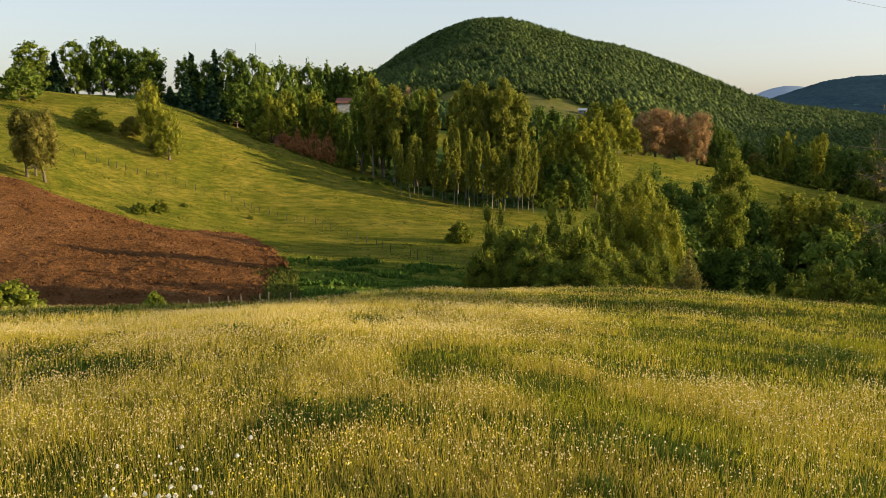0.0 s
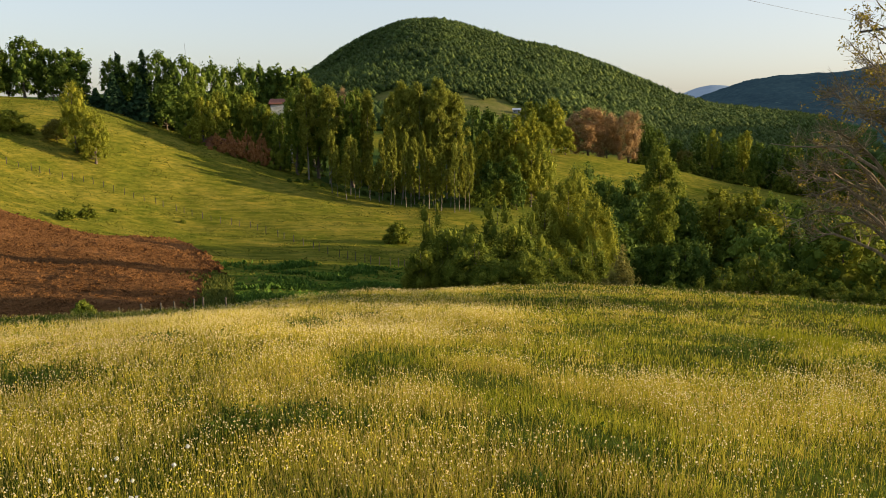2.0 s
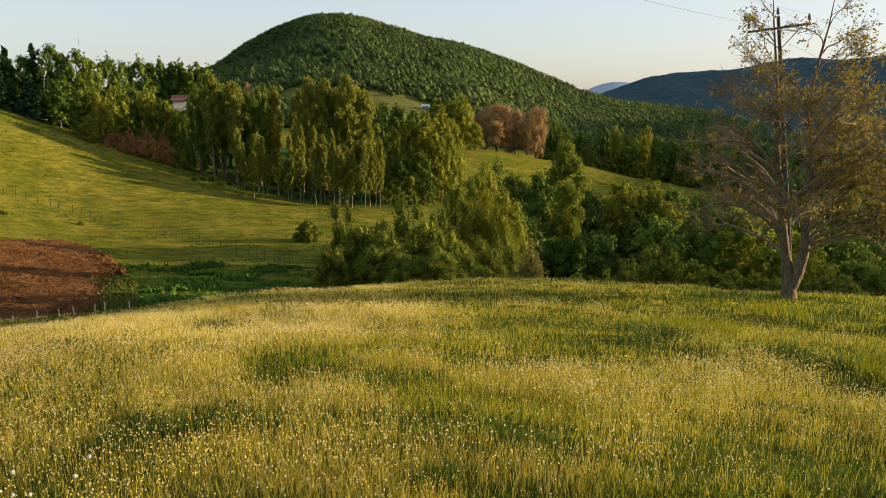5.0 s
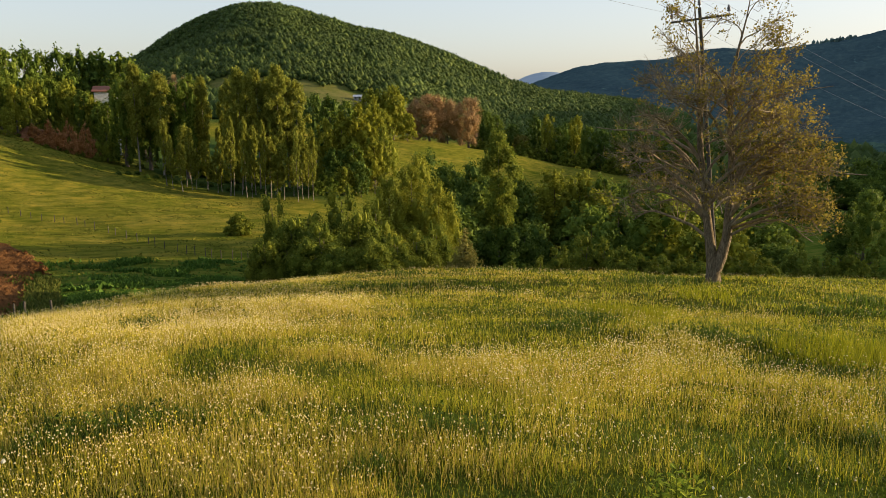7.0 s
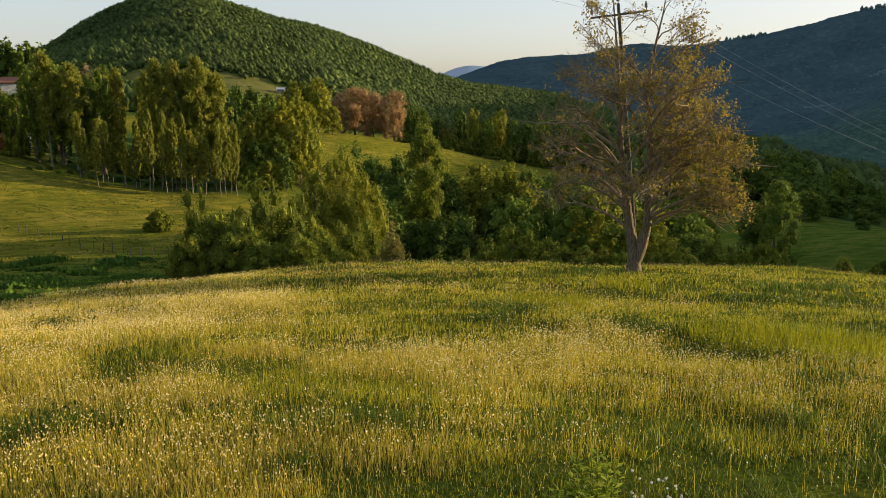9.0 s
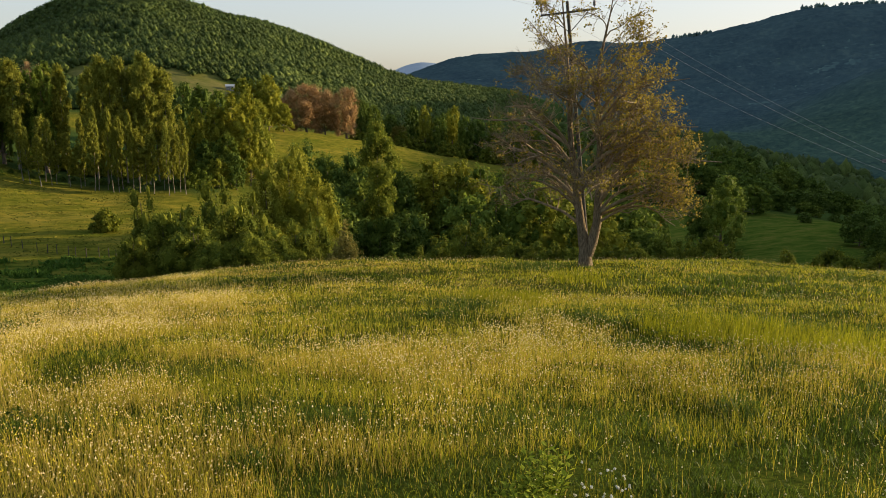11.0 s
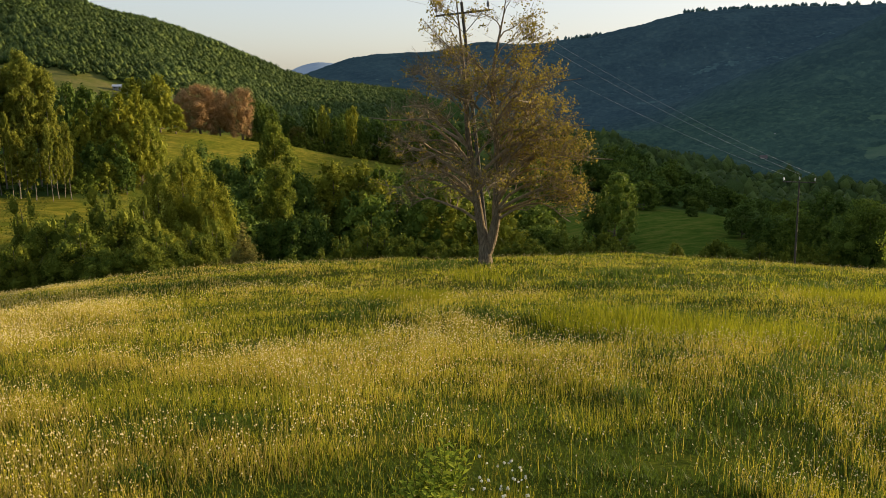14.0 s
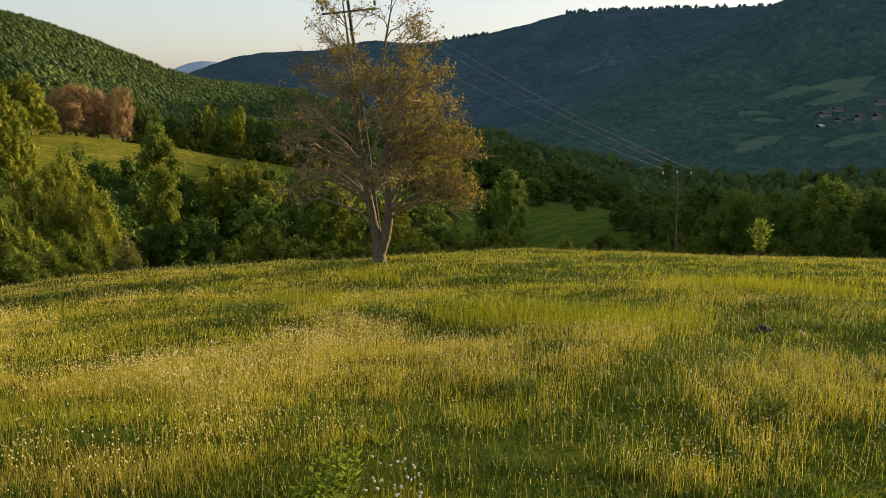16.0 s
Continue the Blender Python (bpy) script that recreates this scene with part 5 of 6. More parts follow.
def lathe(profile, sides=10):
    ang = np.arange(sides) * 2 * math.pi / sides
    v = np.array([(r * math.cos(a), r * math.sin(a), z) for r, z in profile for a in ang])
    return v, np.array([(i * sides + j, i * sides + (j + 1) % sides, (i + 1) * sides + (j + 1) % sides, (i + 1) * sides + j) for i in range(len(profile) - 1) for j in range(sides)])


def bar(a, b, wide, deep):
    """A squared timber from a to b."""
    a, b = np.array(a, float), np.array(b, float)
    d = (b - a) / np.linalg.norm(b - a)
    u = np.cross(d, [0, 1, 0.01])
    u /= np.linalg.norm(u)
    w = np.cross(d, u)
    v = [p + u * sx * wide / 2 + w * sy * deep / 2 for p in (a, b) for sx, sy in ((-1, -1), (1, -1), (1, 1), (-1, 1))]
    return np.array(v), np.array([(0, 1, 2, 3), (7, 6, 5, 4), (0, 4, 5, 1), (1, 5, 6, 2), (2, 6, 7, 3), (3, 7, 4, 0)])


def power_pole(bearing, far, tall, lean, arm, facing, ceramic, label, thick=1.0):
    """Wooden pole with a braced crossarm and three insulators; returns the thing and the wire places."""
    thing = new("utility_pole")
    p = spot(bearing, far, -0.3)
    thing.matrix_basis = Matrix.Translation(p) @ rot_frame(facing) @ Matrix.Rotation(radians(lean), 4, "Y")
    tagged(thing, label, "utility pole")
    zs = np.linspace(0, tall, 8)
    meshed("pole", merged([tube([(0, 0, z) for z in zs], (0.13 - 0.05 * zs / tall) * thick, 10), tube([(0, 0, tall - 0.001), (0, 0, tall + 0.02)], [0.079 * thick, 0.001], 10)]), WOOD, thing, True)
    z = tall - (0.55 if thick > 0.8 else 0.1)
    meshed("crossarm", bar((-arm / 2, -0.14, z), (arm / 2, -0.14, z), 0.1 * thick, 0.12 * thick), WOOD, thing)
    for s in (-1, 1) if thick > 0.8 else ():
        meshed("brace", bar((s * arm * 0.36, -0.14, z - 0.06), (s * 0.06, -0.12, z - 0.95), 0.04, 0.03), WOOD, thing)
    tops = []
    for x, y, zz in ((-arm / 2 + 0.06, -0.14, z + 0.06), (0, 0, tall), (arm / 2 - 0.06, -0.14, z + 0.06)):
        v, f = lathe([(0.02, 0), (0.02, 0.1), (0.085, 0.12), (0.09, 0.18), (0.055, 0.2), (0.08, 0.24), (0.075, 0.3), (0.045, 0.33), (0.05, 0.4), (0.001, 0.43)])
        meshed("insulator", (v * (1.0 if thick > 0.8 else 0.55) + np.array([x, y, zz]), f), ceramic, thing, True)
        tops.append(thing.matrix_basis @ Vector((x, y, zz + 0.38)))
    return thing, tops


near_pole, near_tops = power_pole(36.45, 42.5, 14.0, -6.2, 2.8, 30, CERAMIC, "leaning weathered wooden power pole behind the walnut tree")
low_pole, low_tops = power_pole(57.5, 54.0, EYE + 54 * math.tan(radians(-6.3)) - spot(57.2, 54).z + 0.3, -1.5, 1.9, 62, PALE_CERAMIC, "slim wooden power pole below the crest of the meadow", 0.55)


def power_wire(a, b, sag):
    ts = np.linspace(0, 1, 41)
    pts = np.array([a.lerp(b, t) for t in ts]) - np.outer(4 * sag * ts * (1 - ts), [0, 0, 1])
    tagged(meshed("power_wire", tube(pts, np.full(41, 0.006), 4), WIRE), "thin grey overhead power wire", "wire", "wires of the power line")


upper = [Vector((-30 + 0.9 * k, -8 - 0.9 * k, EYE + 7.5 + (0.9 if k == 1 else 0))) for k in range(3)]
for k in range(3):
    power_wire(near_tops[k], low_tops[k], 0.5)
    power_wire(near_tops[k], upper[k], 1.2)


# ---- fences ----
def fence_post(p, tall, name="fence_post", label="weathered wooden fence post in the pasture", group="fence posts on the slope"):
    r = random.uniform(0.05, 0.075)
    v, f = tube([(0, 0, -0.2), (0.01, 0, tall * 0.5), (random.uniform(-0.05, 0.05), random.uniform(-0.05, 0.05), tall), (0, 0, tall + 0.03)], [r * 1.05, r, r * 0.9, 0.005], 6)
    ob = meshed(name, (v, f), WOOD)
    ob.matrix_basis = Matrix.Translation(p)
    return tagged(ob, label, "fence post", group)


line_b = [-24.0, -20.8, -18.5, -15.7, -10.6, -8.3, -3.0, -0.1, 3.6]
line_e = [-3.0, -4.1, -4.7, -5.9, -7.7, -8.2, -10.2, -11.0, -11.4]
random.seed(4)
for bb in np.arange(-24, 3.4, 0.62):
    bb = bb + random.uniform(-0.12, 0.12)
    fence_post(sight(bb, float(np.interp(bb, line_b, line_e))), random.uniform(1.1, 1.4))
for bb, top in ((-22.9, -13.0), (-22.2, -13.1), (-21.0, -13.2), (-17.5, -13.0), (-16.1, -12.9), (-14.8, -12.95), (-13.9, -12.9), (-12.6, -12.85), (-12.0, -12.8), (-10.4, -12.9)):
    p = spot(bb, 47)
    fence_post(p, EYE + 47 * math.tan(radians(top)) - p.z, label="grey wooden fence post beside the ploughed field", group="fence posts by the field")

# ---- buildings ----
PLASTER, nt, b = material("white_plaster", 0.9)
nt.links.new(ramp(nt, noise_tex(nt, 1.5), [(0.3, (0.5, 0.48, 0.45)), (0.7, (0.72, 0.71, 0.68))]), b.inputs["Base Color"])
# darker plaster for the barn and the far village
DULL_PLASTER, nt, b = material("dull_plaster", 0.9)
nt.links.new(ramp(nt, noise_tex(nt, 0.6), [(0.3, (0.15, 0.14, 0.13)), (0.7, (0.32, 0.31, 0.3))]), b.inputs["Base Color"])
TILE, nt, b = material("red_roof_tile", 0.85)
nt.links.new(ramp(nt, noise_tex(nt, 4.0), [(0.3, (0.16, 0.06, 0.04)), (0.7, (0.28, 0.12, 0.08))]), b.inputs["Base Color"])
OLD_TILE, nt, b = material("brown_roof_tile", 0.9)
nt.links.new(ramp(nt, noise_tex(nt, 1.0), [(0.3, (0.07, 0.055, 0.05)), (0.7, (0.14, 0.11, 0.1))]), b.inputs["Base Color"])
TIN, nt, b = material("pale_sheet_roof", 0.5)
nt.links.new(ramp(nt, noise_tex(nt, 2.0), [(0.3, (0.4, 0.4, 0.42)), (0.7, (0.55, 0.55, 0.57))]), b.inputs["Base Color"])
PANE, nt, b = material("dark_window", 0.15)
b.inputs["Base Color"].default_value = (0.02, 0.025, 0.03, 1)


def box(x0, x1, y0, y1, z0, z1):
    v = np.array([(x, y, z) for z in (z0, z1) for x, y in ((x0, y0), (x1, y0), (x1, y1), (x0, y1))], float)
    return v, np.array([(3, 2, 1, 0), (4, 5, 6, 7), (0, 1, 5, 4), (1, 2, 6, 5), (2, 3, 7, 6), (3, 0, 4, 7)])


def house(name, p, turn, wide, deep, eaves, roof_high, roof_mat, label, cat="house", storeys=1, walls=PLASTER):
    thing = new(name)
    thing.matrix_basis = Matrix.Translation(p) @ Matrix.Rotation(radians(turn), 4, "Z")
    tagged(thing, label, cat)
    w, d = wide / 2, deep / 2
    meshed("wall", box(-w, w, -d, d, -1.5, eaves), walls, thing)
    o = 0.5
    top = np.array([(-w - o, -d - o, eaves), (w + o, -d - o, eaves), (w + o, d + o, eaves), (-w - o, d + o, eaves), (-w - o, 0, eaves + roof_high), (w + o, 0, eaves + roof_high)])
    v = np.concatenate([top, top + np.array([0, 0, 0.2])])
    f = np.array([(0, 1, 2, 3), (6, 7, 11, 10), (8, 9, 10, 11), (0, 6, 7, 1), (2, 8, 9, 3), (1, 7, 11, 5), (2, 5, 11, 8), (0, 4, 10, 6), (3, 9, 10, 4)])
    meshed("roof", (v, f), roof_mat, thing)
    for s in range(storeys):
        for x in np.arange(-w + 1.3, w - 0.8, 2.6):
            zz = 0.9 + s * 2.8
            win = meshed("window", box(x - 0.5, x + 0.5, -d - 0.05, -d + 0.1, zz, zz + 1.2), PLASTER, thing)
            meshed("pane", box(x - 0.4, x + 0.4, -d - 0.07, -d, zz + 0.1, zz + 1.1), PANE, win)
    return thing


house("house", spot(-5.95, 232, 0), 0, 5, 7, EYE + 232 * math.tan(radians(0.45)) - spot(-5.95, 232).z, 1.4, TILE, "white house with a red-brown tiled roof among trees", storeys=3)
plant_tree("broadleaf", -5.5, 224, 0.95, 5.5)
plant_tree("dark", -6.25, 219, -0.2, 5)
plant_tree("yellow", -6.9, 221, 0.3, 5)
house("shed", sight(0.8, -1.1, 300), 10, 5, 4, 2.6, 0.7, TIN, "small shed with a pale sheet roof among trees", "shed")
house("barn", spot(10.7, 540, 0), -15, 5, 4, 2.2, 1.2, TIN, "small grey barn on a clearing of the hill", "barn", walls=DULL_PLASTER)
for bb, rise, ww, hh, tt, mt in ((66.0, -2.45, 8, 4.2, 30, OLD_TILE), (66.7, -2.15, 7, 4.0, 20, OLD_TILE), (66.9, -2.75, 6, 3.0, 50, OLD_TILE), (68.0, -2.55, 6, 3.0, 35, OLD_TILE), (69.1, -1.7, 8, 4.2, 25, OLD_TILE), (65.7, -3.2, 6, 3.0, 60, TIN), (69.0, -2.5, 6, 3.0, 40, OLD_TILE), (69.9, -1.6, 7, 4.2, 10, OLD_TILE), (54.7, -5.1, 5, 2.4, 20, OLD_TILE)):
    house("house", sight(bb, rise, 200), tt - 66, ww, 6, hh, 1.8, mt, "small village house with dull pale walls in the far valley", walls=DULL_PLASTER)

# ---- meadow ----
GRASS = leaf_material("meadow_grass", (0.032, 0.054, 0.004), (0.5, 0.485, 0.032), through=0.45, rough=0.55)
GRASS_DEEP = leaf_material("deep_grass", (0.028, 0.056, 0.006), (0.13, 0.18, 0.02), through=0.4, rough=0.55)
STRAW = leaf_material("dry_stalk", (0.36, 0.265, 0.045), (0.7, 0.54, 0.15), through=0.35)
STALK = leaf_material("green_stalk", (0.315, 0.275, 0.018), (0.6, 0.5, 0.065), through=0.35)
TALL = leaf_material("tall_grass", (0.11, 0.128, 0.006), (0.33, 0.325, 0.02), through=0.5)
FLUFF = leaf_material("seed_head", (0.48, 0.39, 0.17), (0.78, 0.66, 0.38), through=0.35)
CREAM = leaf_material("white_head", (0.52, 0.45, 0.26), (0.8, 0.72, 0.48), through=0.35)
RUSSET = leaf_material("russet_head", (0.5, 0.33, 0.18), (0.74, 0.53, 0.33), through=0.3)
YELLOW = leaf_material("yellow_flower", (0.5, 0.41, 0.03), (0.8, 0.69, 0.08), through=0.3)
B0, B1 = -46.0, 88.0


def strew(rng, r0, r1, per):
    n = int(radians(B1 - B0) * (r1 * r1 - r0 * r0) / 2 * per)
    b = np.radians(B0 + (B1 - B0) * rng.random(n))
    r = np.sqrt(r0 * r0 + (r1 * r1 - r0 * r0) * rng.random(n))
    deg = np.degrees(b)
    keep = rng.random(n) < np.minimum(soft(deg, B0, B0 + 13), 1 - soft(deg, B1 - 13, B1)) + 0.04
    b, r = b[keep], r[keep]
    return r * np.sin(b), r * np.cos(b)


def bell(b, r, cb, cr, wb, wr):
    return np.exp(-((b - cb) / wb) ** 2 - ((r - cr) / wr) ** 2)


def pale(x, y):
    """How thick the seed heads and dry stalks stand, 0..1."""
    b, r = polar(x, y)
    v = (0.75 + 0.35 * soft(b, 20, 45)) * (fbm(x, y, 2.6, 61) - 0.5) + 0.375 + 0.35 * fbm(x, y, 0.7, 63) + 0.1 * fbm(x, y, 9, 65)
    for cb, cr, wb, wr, k in ((36, 9.4, 13, 2.0, 0.55), (20, 9.2, 8, 1.9, 0.08), (29, 7.2, 8, 1.6, 0.22), (31, 14, 8, 2.6, 0.2), (57.7, 9.9, 7, 1.0, 0.34), (62, 6, 7, 0.9, 0.26), (44, 7.2, 8, 0.6, 0.16), (70, 7.5, 6, 1.2, 0.2), (-2, 25, 14, 7, 0.16), (16, 20, 9, 9, -0.12), (-15, 19, 22, 9, 0.3), (-22, 12, 14, 5, 0.22), (-16, 5, 24, 4, 0.26), (-18, 10, 16, 4, 0.12), (12, 13, 14, 2.5, -0.08), (13, 37, 6, 2.2, 0.5),
                              (50, 26, 22, 13, -0.2), (48, 5, 16, 2.2, -0.08), (26, 4.6, 10, 2, -0.1), (33, 7.4, 4, 0.8, -0.1)):
        v = v + k * bell(b, r, cb, cr, wb, wr)
    return soft(v + 0.08 * soft(b, 25, 45) * (1 - soft(r, 11, 15)), 0.52, 0.74)


def rank(x, y):
    """Patches of taller yellow-green grass."""
    b, r = polar(x, y)
    v = bell(b, r, 53, 13.9, 9, 2.1) + bell(b, r, 44, 14.2, 3.5, 1.1) + bell(b, r, 63, 22.5, 9, 2.4) + bell(b, r, 30.9, 19.3, 4, 1.2) + 0.7 * bell(b, r, 36, 25, 5, 2.0)
    return soft(v + 0.7 * (fbm(x, y, 1.4, 71) - 0.5), 0.35, 0.75)


def lush(x, y):
    """Deep green clumps."""
    b, r = polar(x, y)
    v = np.zeros_like(b)
    for cb, cr, wb, wr, k in ((-20, 34, 13, 4.5, 1.3), (-26, 15.7, 3.4, 1.5, 1), (-13.7, 9.0, 4.5, 0.8, 1), (-7.5, 7.5, 5, 0.7, 1), (-4.4, 18.8, 2.6, 1.2, 1), (28.8, 18.2, 3.4, 0.9, 1), (20, 6.2, 3.5, 0.5, 0.8), (12, 5.0, 4, 0.45, 0.8), (27, 7.4, 3, 0.4, 0.7), (39, 12.2, 3, 0.5, 0.8), (58, 5.4, 3.4, 0.4, 0.7), (43, 5.0, 3, 0.4, 0.6), (48.7, 7.8, 2.4, 0.4, 1), (66.6, 7.6, 3, 0.5, 1), (53, 12.1, 8, 0.4, 0.5)):
        v = v + k * bell(b, r, cb, cr, wb, wr)
    v = v + (0.3 + 0.3 * soft(b, 0, 14)) * soft(r, 4.5, 8) * soft(fbm(x * 0.75, y, 3.4, 83), 0.51, 0.63) * (1 - 0.35 * soft(b, 25, 50))
    return soft(v + 1.4 * (fbm(x, y, 1.5, 81) - 0.6), 0.15, 0.6)


def pocket(x, y):
    """Small hollows of dark green growth between the stalks."""
    b, r = polar(x, y)
    return soft(fbm(x * 0.7, y, 0.95, 85, 3) + 0.1 * (fbm(x, y, 4.0, 87, 2) - 0.5), 0.48, 0.59) * (0.55 + 0.45 * soft(b, -10, 20))


def blades(rng, x, y, tall, wide, seg=2, lean=0.35):
    """Grass blades as bent tapering strips."""
    n = len(x)
    z = height(x, y) - 0.02
    a = rng.random(n) * 6.283
    bx, by = np.cos(a), np.sin(a)
    l = tall * lean * (0.3 + rng.random(n))
    wx, wy = -by * wide / 2, bx * wide / 2
    if seg == 1:
        v = np.stack([np.stack([x - wx, y - wy, z], -1), np.stack([x + wx, y + wy, z], -1), np.stack([x + bx * l, y + by * l, z + tall], -1)], 1)
        return v.reshape(-1, 3), np.arange(n * 3).reshape(-1, 3)
    mx, my, mz = x + bx * l * 0.3, y + by * l * 0.3, z + tall * 0.6
    v = np.stack([np.stack([x - wx, y - wy, z], -1), np.stack([x + wx, y + wy, z], -1), np.stack([mx - wx * 0.8, my - wy * 0.8, mz], -1), np.stack([mx + wx * 0.8, my + wy * 0.8, mz], -1), np.stack([x + bx * l, y + by * l, z + tall], -1)], 1)
    f = np.array([(0, 1, 3), (0, 3, 2), (2, 3, 4)])[None] + (np.arange(n) * 5)[:, None, None]
    return v.reshape(-1, 3), f.reshape(-1, 3)


def heads(rng, x, y, lift, size, fine):
    """Stalks with a round seed head on each."""
    n = len(x)
    z = height(x, y)
    lx, ly = rng.normal(size=n) * lift * 0.24, rng.normal(size=n) * lift * 0.24
    if fine:
        v0, f0 = OCTA
    else:
        v0, f0 = np.array([(1, 0, -0.6), (-0.5, 0.87, -0.6), (-0.5, -0.87, -0.6), (0, 0, 1.0)]), np.array([(0, 1, 3), (1, 2, 3), (2, 0, 3)])
    d = v0[None] * (1 + 0.3 * (rng.random((n, len(v0), 1)) - 0.5)) * (size * np.ones(n))[:, None, None] + np.stack([x + lx, y + ly, z + lift], -1)[:, None, :]
    hv, hf = d.reshape(-1, 3), (f0[None] + (np.arange(n) * len(v0))[:, None, None]).reshape(-1, 3)
    w = np.maximum(size * 0.22, 0.0016) * np.ones(n)
    a = rng.random(n) * 3.14
    wx, wy = np.cos(a) * w, np.sin(a) * w
    mx, my, mz = x + lx * 0.25, y + ly * 0.25, z + lift * (0.5 + 0.15 * rng.random(n))
    sv = np.stack([np.stack([x - wx, y - wy, z], -1), np.stack([x + wx, y + wy, z], -1), np.stack([mx + wx * 0.8, my + wy * 0.8, mz], -1), np.stack([mx - wx * 0.8, my - wy * 0.8, mz], -1), np.stack([x + lx, y + ly, z + lift], -1)], 1)
    sf = np.array([(0, 1, 2), (0, 2, 3), (3, 2, 4)])[None] + (np.arange(n) * 5)[:, None, None]
    return (hv, hf), (sv.reshape(-1, 3), sf.reshape(-1, 3))


rng = np.random.default_rng(91)
green, deep, straw, tall_g, fluff, stalk, gold, russet, cream = [], [], [], [], [], [], [], [], []
for r0, r1, per, wide, seg, size_up in ((1.6, 5.5, 2700, 0.0058, 2, 0.55), (5.5, 11, 1450, 0.0092, 1, 0.6), (11, 22, 500, 0.0155, 1, 0.62), (22, 52, 125, 0.03, 1, 0.65)):
    x, y = strew(rng, r0, r1, per)
    rk, lu, po = rank(x, y), lush(x, y), pocket(x, y)
    pl = pale(x, y) * (1 - 0.85 * lu)
    pick = rng.random(len(x))
    tuft = (0.2 + 1.5 * fbm(x, y, 0.45, 95)) * (1 - 0.35 * po)
    t = (0.08 + 0.18 * rng.random(len(x))) * tuft * size_up * (1 + 0.7 * lu)
    is_tall = pick < rk * 0.72
    is_straw = ~is_tall & (pick > 1 - (0.16 + 0.4 * soft(-polar(x, y)[0], -50, 8)) * pl * (1 - 0.8 * po) - 0.02)
    is_deep = ~is_tall & ~is_straw & (rng.random(len(x)) < 0.08 + 0.5 * soft(polar(x, y)[0], 30, 62) * (1 - 0.8 * soft(polar(x, y)[1], 13, 22)) + 0.9 * lu + 0.55 * po)
    is_green = ~is_tall & ~is_straw & ~is_deep
    w = wide * (0.7 + 0.6 * rng.random(len(x)))
    bow = 0.25 + 1.1 * rng.random(len(x)) ** 1.5
    green.append(blades(rng, x[is_green], y[is_green], t[is_green], w[is_green], seg, bow[is_green]))
    deep.append(blades(rng, x[is_deep], y[is_deep], t[is_deep] * 1.05, w[is_deep] * 1.4, seg, bow[is_deep]))
    straw.append(blades(rng, x[is_straw], y[is_straw], t[is_straw] * 0.9 + 0.05, w[is_straw] * 0.7, seg, 0.4))
    tall_g.append(blades(rng, x[is_tall], y[is_tall], 0.24 + 0.2 * rng.random(is_tall.sum()), w[is_tall], seg, 0.4))
n = 56000
ang_ = radians(B1 - 14) + (2 * math.pi - radians(B1 - B0 - 28)) * rng.random(n)
rad_ = 14 * np.sqrt(rng.random(n))
x, y = rad_ * np.sin(ang_), rad_ * np.cos(ang_)
far_enough = np.hypot(x - 0.14, y + 0.13) > 0.45
x, y = x[far_enough], y[far_enough]
dry = rng.random(len(x)) < 0.4 * soft(fbm(x, y, 2.0, 99), 0.4, 0.65)
green.append(blades(rng, x[~dry], y[~dry], 0.05 + 0.12 * rng.random((~dry).sum()), 0.01 + 0.01 * rng.random((~dry).sum()), 1, 0.7))
straw.append(blades(rng, x[dry], y[dry], 0.08 + 0.12 * rng.random(dry.sum()), 0.006 + 0.005 * rng.random(dry.sum()), 1, 0.6))
x, y = strew(rng, 0.3, 1.7, 500)
green.append(blades(rng, x, y, 0.04 + 0.08 * rng.random(len(x)), 0.007 + 0.004 * rng.random(len(x)), 1, 0.7))
for r0, r1, per, size, fine in ((1.6, 5, 380, 0.0058, True), (5, 12, 450, 0.0072, False), (12, 24, 310, 0.0102, False), (24, 50, 90, 0.0132, False)):
    x, y = strew(rng, r0, r1, per)
    keep = rng.random(len(x)) < pale(x, y) * (1 - 0.8 * rank(x, y)) * (1 - 0.75 * lush(x, y)) * (1 - 0.88 * pocket(x, y)) * (0.35 + 1.0 * soft(fbm(x, y, 0.32, 69, 2), 0.35, 0.62)) * (0.97 - 0.38 * soft(polar(x, y)[0], 0, 16)) * (1 - 0.5 * soft(polar(x, y)[0], 24, 42) * soft(polar(x, y)[1], 13, 18)) * (1 - 0.8 * soft(polar(x, y)[0], 2, 12) * soft(polar(x, y)[1], 17, 27)) + 0.04
    x, y = x[keep], y[keep]
    is_gold = (rng.random(len(x)) < 0.3 * soft(-polar(x, y)[0], -22, 12) * soft(fbm(x, y, 1.6, 97), 0.35, 0.6))
    lift = 0.13 + 0.17 * rng.random(len(x))
    sz = size * (0.7 + 0.6 * rng.random(len(x))) * (1 - 0.08 * soft(polar(x, y)[0], 15, 45))
    bd, rd = polar(x, y)
    is_russet = ~is_gold & (rng.random(len(x)) < 0.65 * bell(bd, rd, 58, 9.9, 6, 1.2) + 0.5 * bell(bd, rd, 37, 9.2, 11, 1.5) + 0.3 * bell(bd, rd, -22, 16, 8, 4))
    is_cream = ~is_gold & ~is_russet & (rng.random(len(x)) < (0.15 + 0.7 * soft(bd, 5, 38)) * (1 - 0.75 * soft(rd, 11, 14)))
    for sel, bag in ((~is_gold & ~is_russet & ~is_cream, fluff), (is_cream, cream), (is_gold, gold), (is_russet, russet)):
        a, s = heads(rng, x[sel], y[sel], lift[sel], sz[sel], fine)
        bag.append(a)
        stalk.append(s)
